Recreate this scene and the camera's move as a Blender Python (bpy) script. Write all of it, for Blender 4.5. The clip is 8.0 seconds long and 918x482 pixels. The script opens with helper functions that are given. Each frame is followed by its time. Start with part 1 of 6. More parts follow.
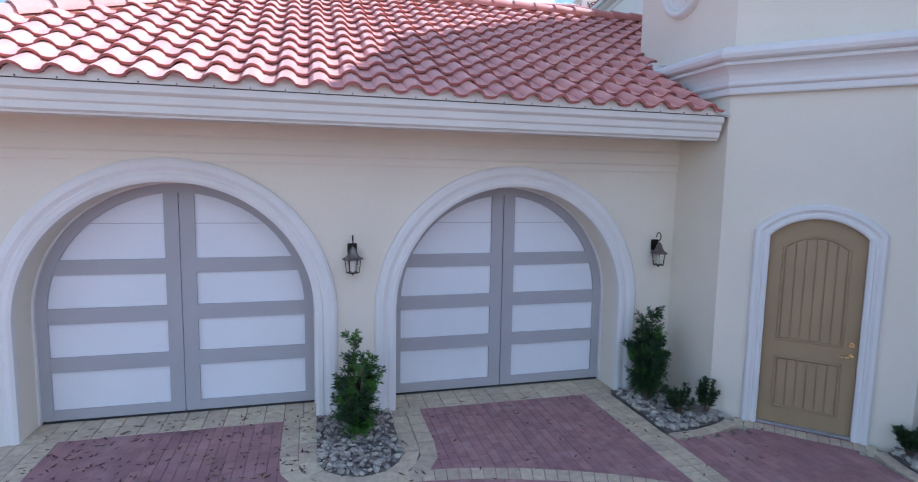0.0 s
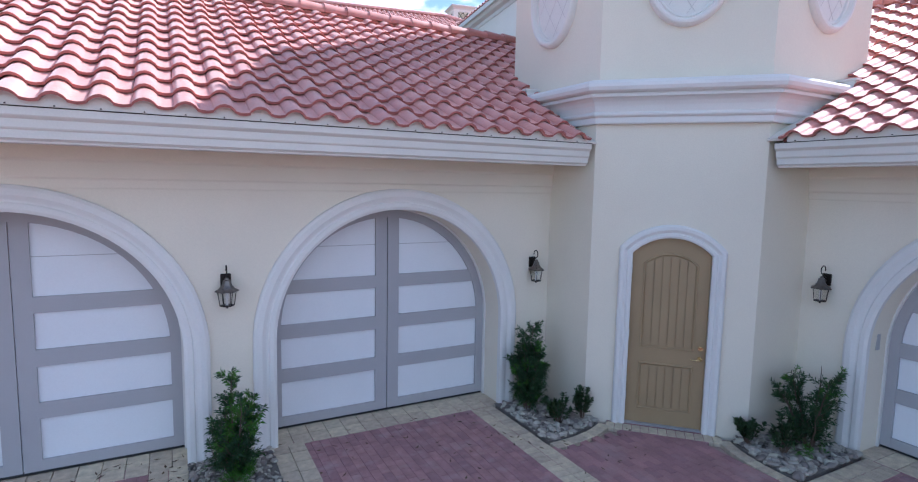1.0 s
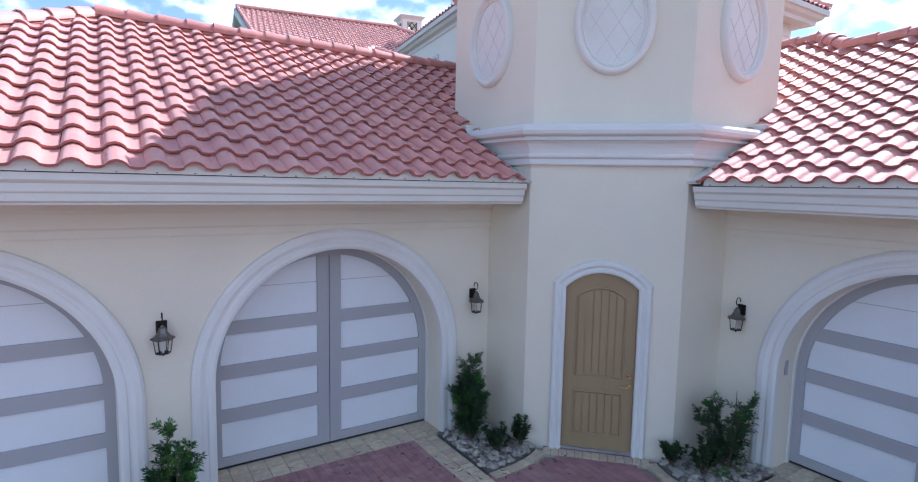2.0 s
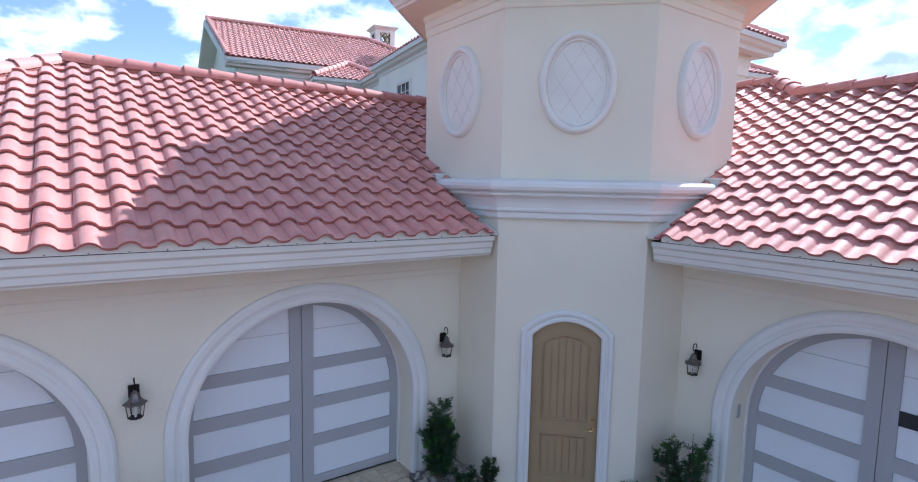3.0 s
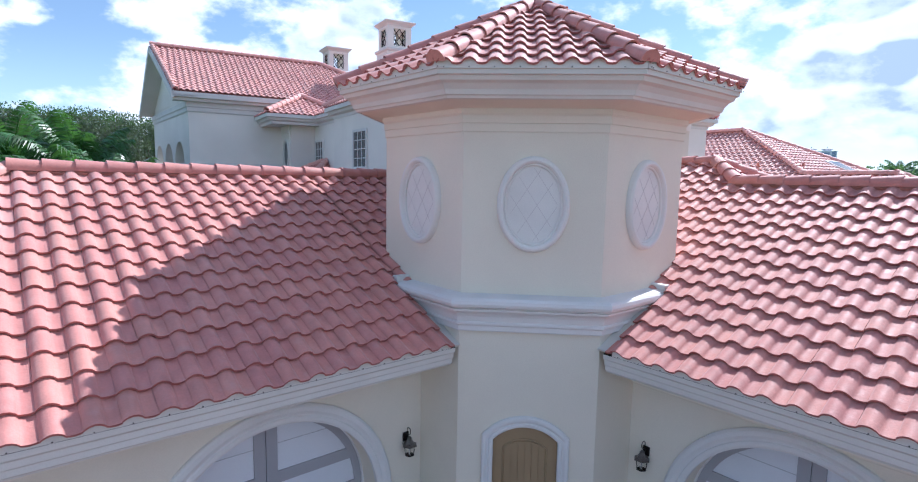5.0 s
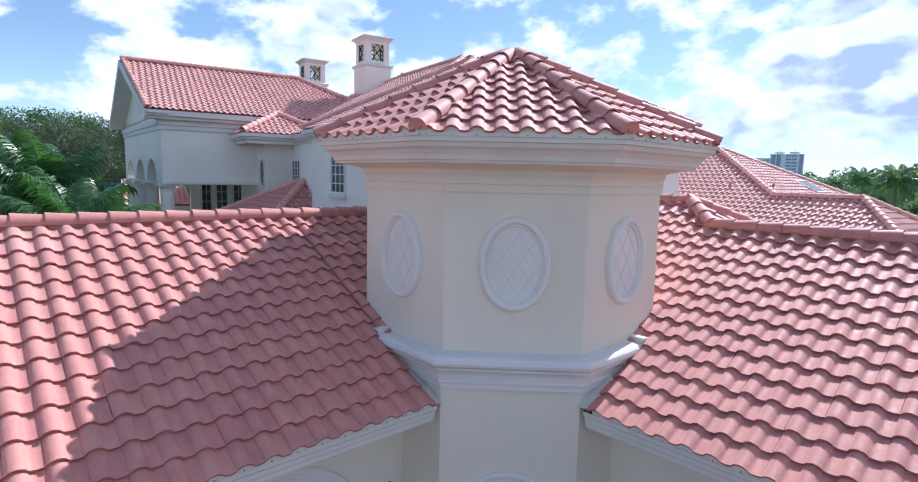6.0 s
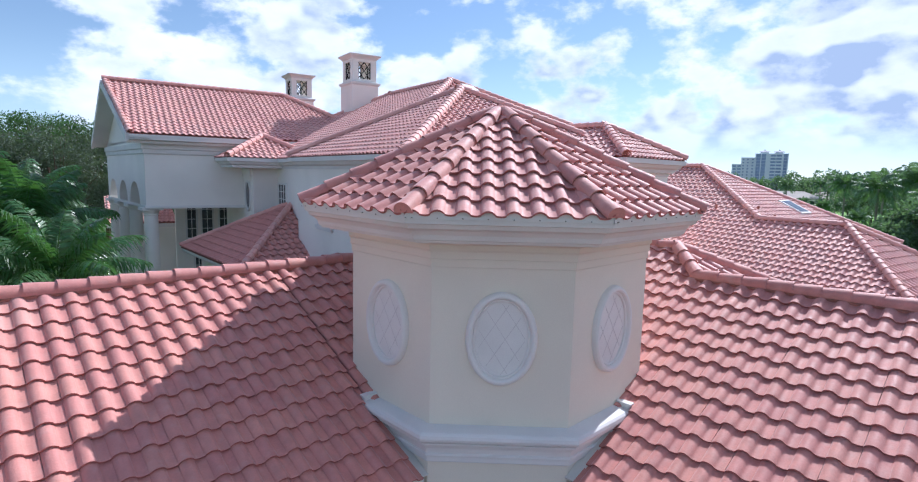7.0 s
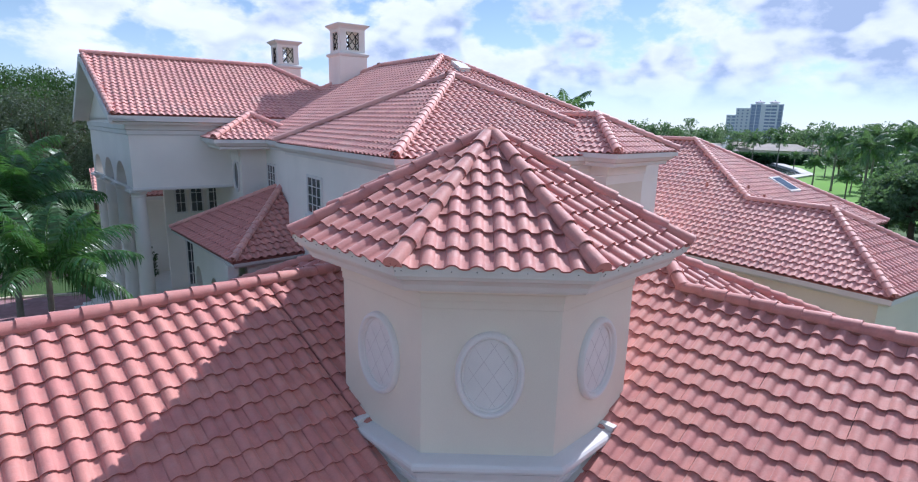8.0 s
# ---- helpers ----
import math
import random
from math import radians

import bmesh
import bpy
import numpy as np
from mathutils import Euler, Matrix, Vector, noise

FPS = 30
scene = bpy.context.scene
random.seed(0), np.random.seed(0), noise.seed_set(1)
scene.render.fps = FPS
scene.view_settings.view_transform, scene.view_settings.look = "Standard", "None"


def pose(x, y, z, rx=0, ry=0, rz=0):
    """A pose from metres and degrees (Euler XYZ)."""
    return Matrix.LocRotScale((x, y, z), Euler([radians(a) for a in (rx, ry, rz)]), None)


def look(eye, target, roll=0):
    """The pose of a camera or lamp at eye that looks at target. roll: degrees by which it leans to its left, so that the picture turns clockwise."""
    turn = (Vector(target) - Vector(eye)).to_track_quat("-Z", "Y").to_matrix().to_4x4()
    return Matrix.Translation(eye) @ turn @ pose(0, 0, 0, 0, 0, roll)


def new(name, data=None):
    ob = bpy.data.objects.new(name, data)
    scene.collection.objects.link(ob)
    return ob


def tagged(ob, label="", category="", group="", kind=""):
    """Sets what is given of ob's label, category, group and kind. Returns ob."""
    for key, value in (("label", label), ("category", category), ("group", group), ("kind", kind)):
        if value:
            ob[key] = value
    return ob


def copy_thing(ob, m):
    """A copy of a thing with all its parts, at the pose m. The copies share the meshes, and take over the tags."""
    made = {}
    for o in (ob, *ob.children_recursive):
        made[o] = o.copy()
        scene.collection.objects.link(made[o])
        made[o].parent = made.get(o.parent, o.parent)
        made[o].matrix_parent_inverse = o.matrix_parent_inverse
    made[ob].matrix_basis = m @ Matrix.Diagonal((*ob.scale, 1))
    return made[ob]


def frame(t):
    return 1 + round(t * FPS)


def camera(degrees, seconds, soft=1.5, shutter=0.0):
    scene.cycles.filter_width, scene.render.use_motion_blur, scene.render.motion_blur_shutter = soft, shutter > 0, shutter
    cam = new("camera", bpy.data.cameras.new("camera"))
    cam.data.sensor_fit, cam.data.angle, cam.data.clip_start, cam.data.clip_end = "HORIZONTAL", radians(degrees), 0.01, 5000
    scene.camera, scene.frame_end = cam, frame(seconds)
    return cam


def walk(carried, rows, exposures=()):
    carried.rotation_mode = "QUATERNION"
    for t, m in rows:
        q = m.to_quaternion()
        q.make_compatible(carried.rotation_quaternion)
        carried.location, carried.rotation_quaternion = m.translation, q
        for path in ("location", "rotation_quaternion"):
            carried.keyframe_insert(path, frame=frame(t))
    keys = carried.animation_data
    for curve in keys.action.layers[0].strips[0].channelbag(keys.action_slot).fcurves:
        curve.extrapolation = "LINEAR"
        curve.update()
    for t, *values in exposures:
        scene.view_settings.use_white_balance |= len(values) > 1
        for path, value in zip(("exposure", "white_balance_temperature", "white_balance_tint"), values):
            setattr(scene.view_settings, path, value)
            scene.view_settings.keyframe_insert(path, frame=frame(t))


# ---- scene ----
cam = camera(80.0, 8.0, soft=1.15)
PATH = [
    (0, (-6.794, -6.233, 2.696), (-6.284, -4.311, 2.477), 1.0),
    (0.5, (-6.809, -6.168, 2.784), (-6.097, -4.31, 2.579), 1.1),
    (1, (-6.874, -6.133, 2.952), (-5.944, -4.374, 2.744), 1.1),
    (1.5, (-6.803, -6.224, 3.149), (-5.777, -4.519, 2.945), 1.1),
    (3, (-6.834, -6.486, 4.129), (-5.683, -4.863, 3.921), 1.2),
    (3.5, (-6.869, -6.515, 4.509), (-5.682, -4.919, 4.3), 1.3),
    (4, (-6.913, -6.502, 4.922), (-5.701, -4.925, 4.71), 1.3),
    (4.5, (-6.941, -6.494, 5.347), (-5.698, -4.943, 5.124), 1.1),
    (6, (-6.962, -6.357, 6.541), (-5.62, -4.892, 6.31), 1.3),
    (6.5, (-6.924, -6.289, 6.997), (-5.565, -4.841, 6.763), 1.3),
    (7, (-6.847, -6.244, 7.549), (-5.476, -4.809, 7.308), 1.3),
    (7.5, (-6.783, -6.207, 8.143), (-5.408, -4.791, 7.817), 1.3),
    (8, (-6.747, -6.155, 8.753), (-5.373, -4.764, 8.33), 1.4),
]
EXPOSURES = [(0, 1.17, 5450, 14.5), (1.5, 1.12, 5450, 15), (3.5, 0.87, 5460, 14), (4.5, 0.75, 5470, 13.5), (6.5, 0.54, 5560, 13.5), (8, 0.35, 5560, 17)]
walk(cam, [(t, look(eye, target, roll)) for t, eye, target, roll in PATH], EXPOSURES)

# ---- world, sun and exposure ----
SUN_AZ, SUN_EL = 82.0, 43.5
world = bpy.data.worlds.new("world")
scene.world = world
world.use_nodes = True
wn, wl = world.node_tree.nodes, world.node_tree.links
wn.clear()
sky = wn.new("ShaderNodeTexSky")
sky.sky_type, sky.sun_disc = "NISHITA", False
sky.sun_elevation, sky.sun_rotation = radians(SUN_EL), radians(SUN_AZ)
sky.air_density, sky.dust_density, sky.ozone_density = 1.0, 0.1, 1.1
coord = wn.new("ShaderNodeTexCoord")
split = wn.new("ShaderNodeSeparateXYZ")
wl.new(coord.outputs["Generated"], split.inputs[0])


def sky_math(op, a, b):
    n = wn.new("ShaderNodeMath")
    n.operation = op
    for k, v in ((0, a), (1, b)):
        if isinstance(v, (int, float)):
            n.inputs[k].default_value = v
        else:
            wl.new(v, n.inputs[k])
    return n.outputs[0]


# heaped clouds, flatter than they are wide: white towards the sun, grey-blue in their thick middles
join = wn.new("ShaderNodeCombineXYZ")
wl.new(split.outputs[0], join.inputs[0])
wl.new(split.outputs[1], join.inputs[1])
wl.new(sky_math("MULTIPLY", split.outputs[2], 1.75), join.inputs[2])
sunward = wn.new("ShaderNodeVectorMath")
sunward.operation = "ADD"
sunward.inputs[1].default_value = (0.030, 0.004, 0.062)
wl.new(join.outputs[0], sunward.inputs[0])


def cloud_noise(where, scale, detail, rough, distortion=0.0):
    n = wn.new("ShaderNodeTexNoise")
    n.inputs["Scale"].default_value, n.inputs["Detail"].default_value = scale, detail
    n.inputs["Roughness"].default_value, n.inputs["Distortion"].default_value = rough, distortion
    wl.new(where.outputs[0], n.inputs["Vector"])
    return n.outputs[0]


def sky_range(value, lo, hi, smooth=True):
    r = wn.new("ShaderNodeMapRange")
    r.interpolation_type = "SMOOTHSTEP" if smooth else "LINEAR"
    r.inputs["From Min"].default_value, r.inputs["From Max"].default_value = lo, hi
    wl.new(value, r.inputs["Value"])
    return r.outputs["Result"]


def heap_at(where, detail):
    """How thick the cloud is in a direction."""
    fine = sky_math("MULTIPLY", cloud_noise(where, 7.2, detail, 0.54), 0.72)
    return sky_math("ADD", fine, sky_math("MULTIPLY", cloud_noise(where, 2.3, 2, 0.5), 0.28))


# more cloud towards the east and low down
lean = sky_math("ADD", sky_math("MULTIPLY", split.outputs[0], 0.05), sky_math("MULTIPLY", sky_math("SUBTRACT", 0.25, split.outputs[2]), 0.08))
soft = heap_at(join, 2.5)
cover = sky_range(sky_math("ADD", heap_at(join, 10), lean), 0.475, 0.565)
thick = sky_range(sky_math("ADD", soft, lean), 0.455, 0.63)
lit = sky_range(sky_math("SUBTRACT", soft, heap_at(sunward, 2.5)), -0.03, 0.075)
billow = sky_range(cloud_noise(join, 15.0, 8, 0.65), 0.3, 0.7)
eastern = sky_math("ADD", 0.45, sky_math("MULTIPLY", sky_range(split.outputs[0], 0.2, 0.7), 0.75))
grey = sky_math("MULTIPLY", sky_math("MULTIPLY", thick, sky_math("SUBTRACT", 1.0, sky_math("MULTIPLY", lit, 0.75))), eastern)
grey = sky_math("MULTIPLY", grey, sky_math("ADD", 0.6, sky_math("MULTIPLY", billow, 0.6)))
body = wn.new("ShaderNodeMixRGB")
body.use_clamp = False
wl.new(sky_math("MINIMUM", grey, 1.0), body.inputs[0])
body.inputs[1].default_value, body.inputs[2].default_value = (10.2, 10.5, 11.0, 1), (4.3, 5.3, 7.0, 1)
# pale haze low over the land
hazed = wn.new("ShaderNodeMixRGB")
low = sky_math("SUBTRACT", 1.0, sky_range(split.outputs[2], 0.0, 0.22))
wl.new(sky_math("ADD", sky_math("MULTIPLY", low, 0.44), 0.10), hazed.inputs[0])
wl.new(sky.outputs[0], hazed.inputs[1])
hazed.inputs[2].default_value = (5.9, 8.3, 10.6, 1)
mix = wn.new("ShaderNodeMixRGB")
wl.new(sky_math("MULTIPLY", cover, sky_range(split.outputs[2], 0.015, 0.10)), mix.inputs[0])
wl.new(hazed.outputs[0], mix.inputs[1])
wl.new(body.outputs[0], mix.inputs[2])
background = wn.new("ShaderNodeBackground")
background.inputs[1].default_value = 0.082
wl.new(mix.outputs[0], background.inputs[0])
wl.new(background.outputs[0], wn.new("ShaderNodeOutputWorld").inputs[0])

sun_light = bpy.data.lights.new("sun", "SUN")
sun_light.energy, sun_light.angle, sun_light.color = 4.0, radians(0.53), (1.0, 0.95, 0.88)
sun = new("sun", sun_light)
a, e = radians(SUN_AZ), radians(SUN_EL)
sun.matrix_world = look((40 * math.sin(a) * math.cos(e), 40 * math.cos(a) * math.cos(e), 40 * math.sin(e)), (0, 0, 0))

# ---- materials ----
def material(name, base, rough=0.7, vary=0.12, scale=6.0, fine=60.0, bump=0.15, metal=0.0, random_by="", tint=0.0, spec=0.5,
             stain=None, bump_scale=0.01):
    """A grained surface: base colour, coarse and fine variation, optional change from piece to piece, relief."""
    m = bpy.data.materials.new(name)
    m.use_nodes = True
    n, l = m.node_tree.nodes, m.node_tree.links
    shader = n["Principled BSDF"]
    shader.inputs["Metallic"].default_value = metal
    shader.inputs["Specular IOR Level"].default_value = spec
    place = n.new("ShaderNodeTexCoord").outputs["Object"]
    if random_by in ("world", "object"):
        place = n.new("ShaderNodeNewGeometry").outputs["Position"]

    def noise_at(s, detail=5):
        t = n.new("ShaderNodeTexNoise")
        t.inputs["Scale"].default_value, t.inputs["Detail"].default_value = s, detail
        l.new(place, t.inputs["Vector"])
        return t.outputs[0]

    def ramp(v, lo, hi, p0=0.3, p1=0.7):
        r = n.new("ShaderNodeMapRange")
        r.inputs[1].default_value, r.inputs[2].default_value = p0, p1
        r.inputs[3].default_value, r.inputs[4].default_value = lo, hi
        l.new(v, r.inputs[0])
        return r.outputs[0]

    hue = n.new("ShaderNodeHueSaturation")
    hue.inputs["Color"].default_value = (*base, 1)

    def times(x, y):
        k = n.new("ShaderNodeMath")
        k.operation = "MULTIPLY"
        l.new(x, k.inputs[0])
        l.new(y, k.inputs[1])
        return k.outputs[0]

    value = times(ramp(noise_at(scale), 1 - vary, 1 + vary), ramp(noise_at(fine, 3), 1 - vary * 0.5, 1 + vary * 0.5))
    if random_by in ("object", "island"):
        pick = n.new("ShaderNodeObjectInfo").outputs["Random"] if random_by == "object" else n.new("ShaderNodeNewGeometry").outputs["Random Per Island"]
        value = times(value, ramp(pick, 1 - tint, 1 + tint, 0, 1))
        l.new(ramp(pick, 0.5 - tint * 0.08, 0.5 + tint * 0.08, 0, 1), hue.inputs["Hue"])
    l.new(value, hue.inputs["Value"])
    colour = hue.outputs[0]
    if stain:
        blend = n.new("ShaderNodeMixRGB")
        blend.inputs[2].default_value = (*stain[0], 1)
        l.new(ramp(noise_at(stain[1], 6), 0, stain[2], 0.52, 0.75), blend.inputs[0])
        l.new(colour, blend.inputs[1])
        colour = blend.outputs[0]
    l.new(colour, shader.inputs["Base Color"])
    l.new(ramp(noise_at(scale * 2), max(rough - 0.1, 0.02), min(rough + 0.1, 1)), shader.inputs["Roughness"])
    if bump:
        b = n.new("ShaderNodeBump")
        b.inputs["Strength"].default_value, b.inputs["Distance"].default_value = bump, bump_scale
        l.new(noise_at(fine, 6), b.inputs["Height"])
        l.new(b.outputs[0], shader.inputs["Normal"])
    return m


STUCCO = material("cream_stucco", (0.77, 0.705, 0.58), 0.9, 0.04, 0.7, 70, 0.25, random_by="world", stain=((0.66, 0.60, 0.49), 0.9, 0.25))
STUCCO_PALE = material("pale_stucco", (0.86, 0.815, 0.745), 0.9, 0.04, 0.7, 70, 0.22, random_by="world", stain=((0.68, 0.64, 0.58), 0.8, 0.2))
TRIM = material("white_trim", (0.735, 0.715, 0.68), 0.75, 0.04, 1.5, 60, 0.12, random_by="world", stain=((0.68, 0.66, 0.62), 1.1, 0.2))
FASCIA = material("painted_fascia", (0.70, 0.675, 0.61), 0.75, 0.05, 1.5, 60, 0.12, random_by="world", stain=((0.62, 0.59, 0.53), 1.1, 0.25))
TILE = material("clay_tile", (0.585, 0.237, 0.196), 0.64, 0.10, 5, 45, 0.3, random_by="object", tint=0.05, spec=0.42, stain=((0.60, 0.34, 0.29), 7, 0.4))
# same clay lightened in two steps; distant roofs' brightness is put into the colour
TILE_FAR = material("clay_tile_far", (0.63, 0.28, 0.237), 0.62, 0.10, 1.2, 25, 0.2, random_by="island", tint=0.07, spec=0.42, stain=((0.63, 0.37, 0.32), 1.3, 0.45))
TILE_HOUSE = material("brightened_clay_tile", (0.73, 0.355, 0.30), 0.62, 0.10, 1.2, 25, 0.2, random_by="island", tint=0.07, spec=0.42, stain=((0.70, 0.45, 0.39), 1.3, 0.5))
# lip faces get a darker clay; the shade under each lap is painted in
TILE_EDGE = material("shaded_tile_edge", (0.44, 0.155, 0.132), 0.9, 0.14, 9, 60, 0.3, stain=((0.26, 0.10, 0.085), 6, 0.5))
for clay in (TILE, TILE_FAR, TILE_HOUSE):
    dusty = clay.node_tree.nodes["Principled BSDF"]
    dusty.inputs["Sheen Weight"].default_value, dusty.inputs["Sheen Roughness"].default_value = 0.3, 0.45
DECK = material("roof_underlay", (0.30, 0.12, 0.10), 0.9, 0.1, 3, 30, 0.1)
MORTAR = material("ridge_mortar", (0.46, 0.20, 0.155), 0.95, 0.12, 5, 40, 0.4)
LEAD = material("grey_flashing", (0.42, 0.42, 0.43), 0.5, 0.12, 6, 50, 0.1, metal=0.3)
DOOR_FRAME = material("grey_door_paint", (0.40, 0.39, 0.40), 0.55, 0.03, 2, 60, 0.05, random_by="world")
DOOR_PANEL = material("white_door_panel", (0.76, 0.77, 0.79), 0.45, 0.03, 1.2, 60, 0.03, random_by="world")
DOOR_TAN = material("tan_door_paint", (0.335, 0.235, 0.125), 0.5, 0.06, 3, 80, 0.1)
BRONZE = material("dark_bronze", (0.03, 0.025, 0.022), 0.45, 0.2, 20, 120, 0.1, metal=0.8)
BRASS = material("brass", (0.70, 0.53, 0.25), 0.25, 0.05, 20, 120, 0.0, metal=1.0)
GASKET = material("black_rubber", (0.03, 0.03, 0.03), 0.8, 0.1, 10, 60, 0.1)
RED_PAVER = material("red_paver", (0.345, 0.192, 0.20), 0.85, 0.16, 9, 90, 0.4, random_by="object", tint=0.13, stain=((0.46, 0.33, 0.32), 5, 0.6))
RED_PAVER_FAR = material("red_paver_field", (0.345, 0.192, 0.20), 0.85, 0.16, 3, 60, 0.4, random_by="island", tint=0.13, stain=((0.46, 0.33, 0.32), 2, 0.6))
CREAM_PAVER = material("cream_paver", (0.57, 0.49, 0.365), 0.88, 0.16, 14, 110, 0.5, random_by="object", tint=0.13, stain=((0.45, 0.38, 0.29), 9, 0.5))
SAND = material("joint_sand", (0.34, 0.265, 0.225), 0.95, 0.15, 5, 120, 0.3, random_by="world")
GRASS = material("lawn", (0.05, 0.10, 0.022), 0.95, 0.3, 0.15, 6, 0.6, random_by="world", stain=((0.075, 0.12, 0.03), 0.03, 0.6), bump_scale=0.05)


def thin_glass(name):
    """A thin clear pane: light goes straight through, a little is mirrored."""
    m = bpy.data.materials.new(name)
    m.use_nodes = True
    n, l = m.node_tree.nodes, m.node_tree.links
    out = [x for x in n if x.type == "OUTPUT_MATERIAL"][0]
    clear, gloss, blend = n.new("ShaderNodeBsdfTransparent"), n.new("ShaderNodeBsdfGlossy"), n.new("ShaderNodeMixShader")
    clear.inputs[0].default_value = (0.95, 0.96, 0.96, 1)
    gloss.inputs["Roughness"].default_value = 0.05
    blend.inputs[0].default_value = 0.07
    l.new(clear.outputs[0], blend.inputs[1])
    l.new(gloss.outputs[0], blend.inputs[2])
    l.new(blend.outputs[0], out.inputs[0])
    return m


GLASS = thin_glass("clear_glass")

# ---- building helpers ----
WORLD_OF = {}
rng = random.Random(7)


def part(name, bm, mat, parent=None, label="", smooth=False):
    """Links a bmesh, given in world metres, as one mesh object under a thing or a part."""
    if not isinstance(bm, bpy.types.Mesh):
        me = bpy.data.meshes.new(name)
        bm.to_mesh(me)
        bm.free()
        me.materials.append(mat)
        if smooth:
            me.shade_smooth()
    else:
        me = bm
    ob = new(name, me)
    if parent:
        ob.parent = parent
        ob.matrix_basis = WORLD_OF[parent].inverted()
    WORLD_OF[ob] = Matrix()
    if label:
        ob["label"] = label
    return ob


def thing(name, at, label, category, group="", kind=""):
    """An Empty at the base of a thing that parents its parts."""
    ob = new(name)
    ob.empty_display_size = 0.2
    ob.location = at
    WORLD_OF[ob] = Matrix.Translation(at)
    return tagged(ob, label, category, group, kind)


def piece(name, me, m, parent):
    """One of many alike pieces on a shared mesh, at the world pose m."""
    ob = new(name, me)
    ob.parent = parent
    ob.matrix_basis = WORLD_OF[parent].inverted() @ m
    return ob


def mesh_of(bm, name, mat, smooth=False):
    me = bpy.data.meshes.new(name)
    bm.to_mesh(me)
    bm.free()
    me.materials.append(mat)
    if smooth:
        me.shade_smooth()
    return me


def same(p):
    return Vector(p)


def box(bm, a, b, put=same, bevel=0.0):
    (x0, y0, z0), (x1, y1, z1) = a, b
    if bevel:
        x0, x1, y0, y1, z0, z1 = min(x0, x1), max(x0, x1), min(y0, y1), max(y0, y1), min(z0, z1), max(z0, z1)
        k = min(bevel, (x1 - x0) * 0.45, (y1 - y0) * 0.45, (z1 - z0) * 0.45)
        pts, out = [], []
        for x, dx in ((x0, k), (x1, -k)):
            for y, dy in ((y0, k), (y1, -k)):
                for z, dz in ((z0, k), (z1, -k)):
                    pts += [(x, y + dy, z + dz), (x + dx, y, z + dz), (x + dx, y + dy, z)]
        vs = [bm.verts.new(put(p)) for p in pts]
        hull = bmesh.ops.convex_hull(bm, input=vs)
        return vs
    vs = [bm.verts.new(put(p)) for p in ((x0, y0, z0), (x1, y0, z0), (x1, y1, z0), (x0, y1, z0), (x0, y0, z1), (x1, y0, z1), (x1, y1, z1), (x0, y1, z1))]
    for f in ((0, 3, 2, 1), (4, 5, 6, 7), (0, 1, 5, 4), (1, 2, 6, 5), (2, 3, 7, 6), (3, 0, 4, 7)):
        bm.faces.new([vs[i] for i in f])
    return vs


def prism(bm, outline, z0, z1, put=same):
    """A flat outline of (x, y) between two heights."""
    lo = [bm.verts.new(put((x, y, z0))) for x, y in outline]
    hi = [bm.verts.new(put((x, y, z1))) for x, y in outline]
    bm.faces.new(lo[::-1])
    bm.faces.new(hi)
    for i in range(len(outline)):
        j = (i + 1) % len(outline)
        bm.faces.new((lo[i], lo[j], hi[j], hi[i]))


def slab(bm, corners, thick):
    """A plate of one thickness below a flat outline of points in space."""
    pts = [Vector(p) for p in corners]
    nrm = (pts[1] - pts[0]).cross(pts[2] - pts[0]).normalized()
    hi = [bm.verts.new(p) for p in pts]
    lo = [bm.verts.new(p - nrm * thick) for p in pts]
    bm.faces.new(hi)
    bm.faces.new(lo[::-1])
    for i in range(len(pts)):
        j = (i + 1) % len(pts)
        bm.faces.new((lo[i], lo[j], hi[j], hi[i]))


def sweep(bm, path, profile, put=same, closed=False):
    """Carries a closed profile of (outward, across) along a flat path of (x, y), mitred; outward is to the right of the way."""
    n = len(path)
    rings = []
    for i, (x, y) in enumerate(path):
        a, b = path[i - 1], path[(i + 1) % n]
        d0 = Vector((x - a[0], y - a[1]))
        d1 = Vector((b[0] - x, b[1] - y))
        if not closed and i == 0:
            d0 = d1
        if not closed and i == n - 1:
            d1 = d0
        n0, n1 = Vector((d0.y, -d0.x)).normalized(), Vector((d1.y, -d1.x)).normalized()
        m = n0 + n1
        m = m / max(m.length_squared / 2, 0.2)
        rings.append([bm.verts.new(put((x + m.x * o, y + m.y * o, z))) for o, z in profile])
    k = len(profile)
    for i in range(n if closed else n - 1):
        r0, r1 = rings[i], rings[(i + 1) % n]
        for j in range(k):
            bm.faces.new((r0[j], r0[(j + 1) % k], r1[(j + 1) % k], r1[j]))
    if not closed:
        bm.faces.new(rings[0][::-1])
        bm.faces.new(rings[-1])


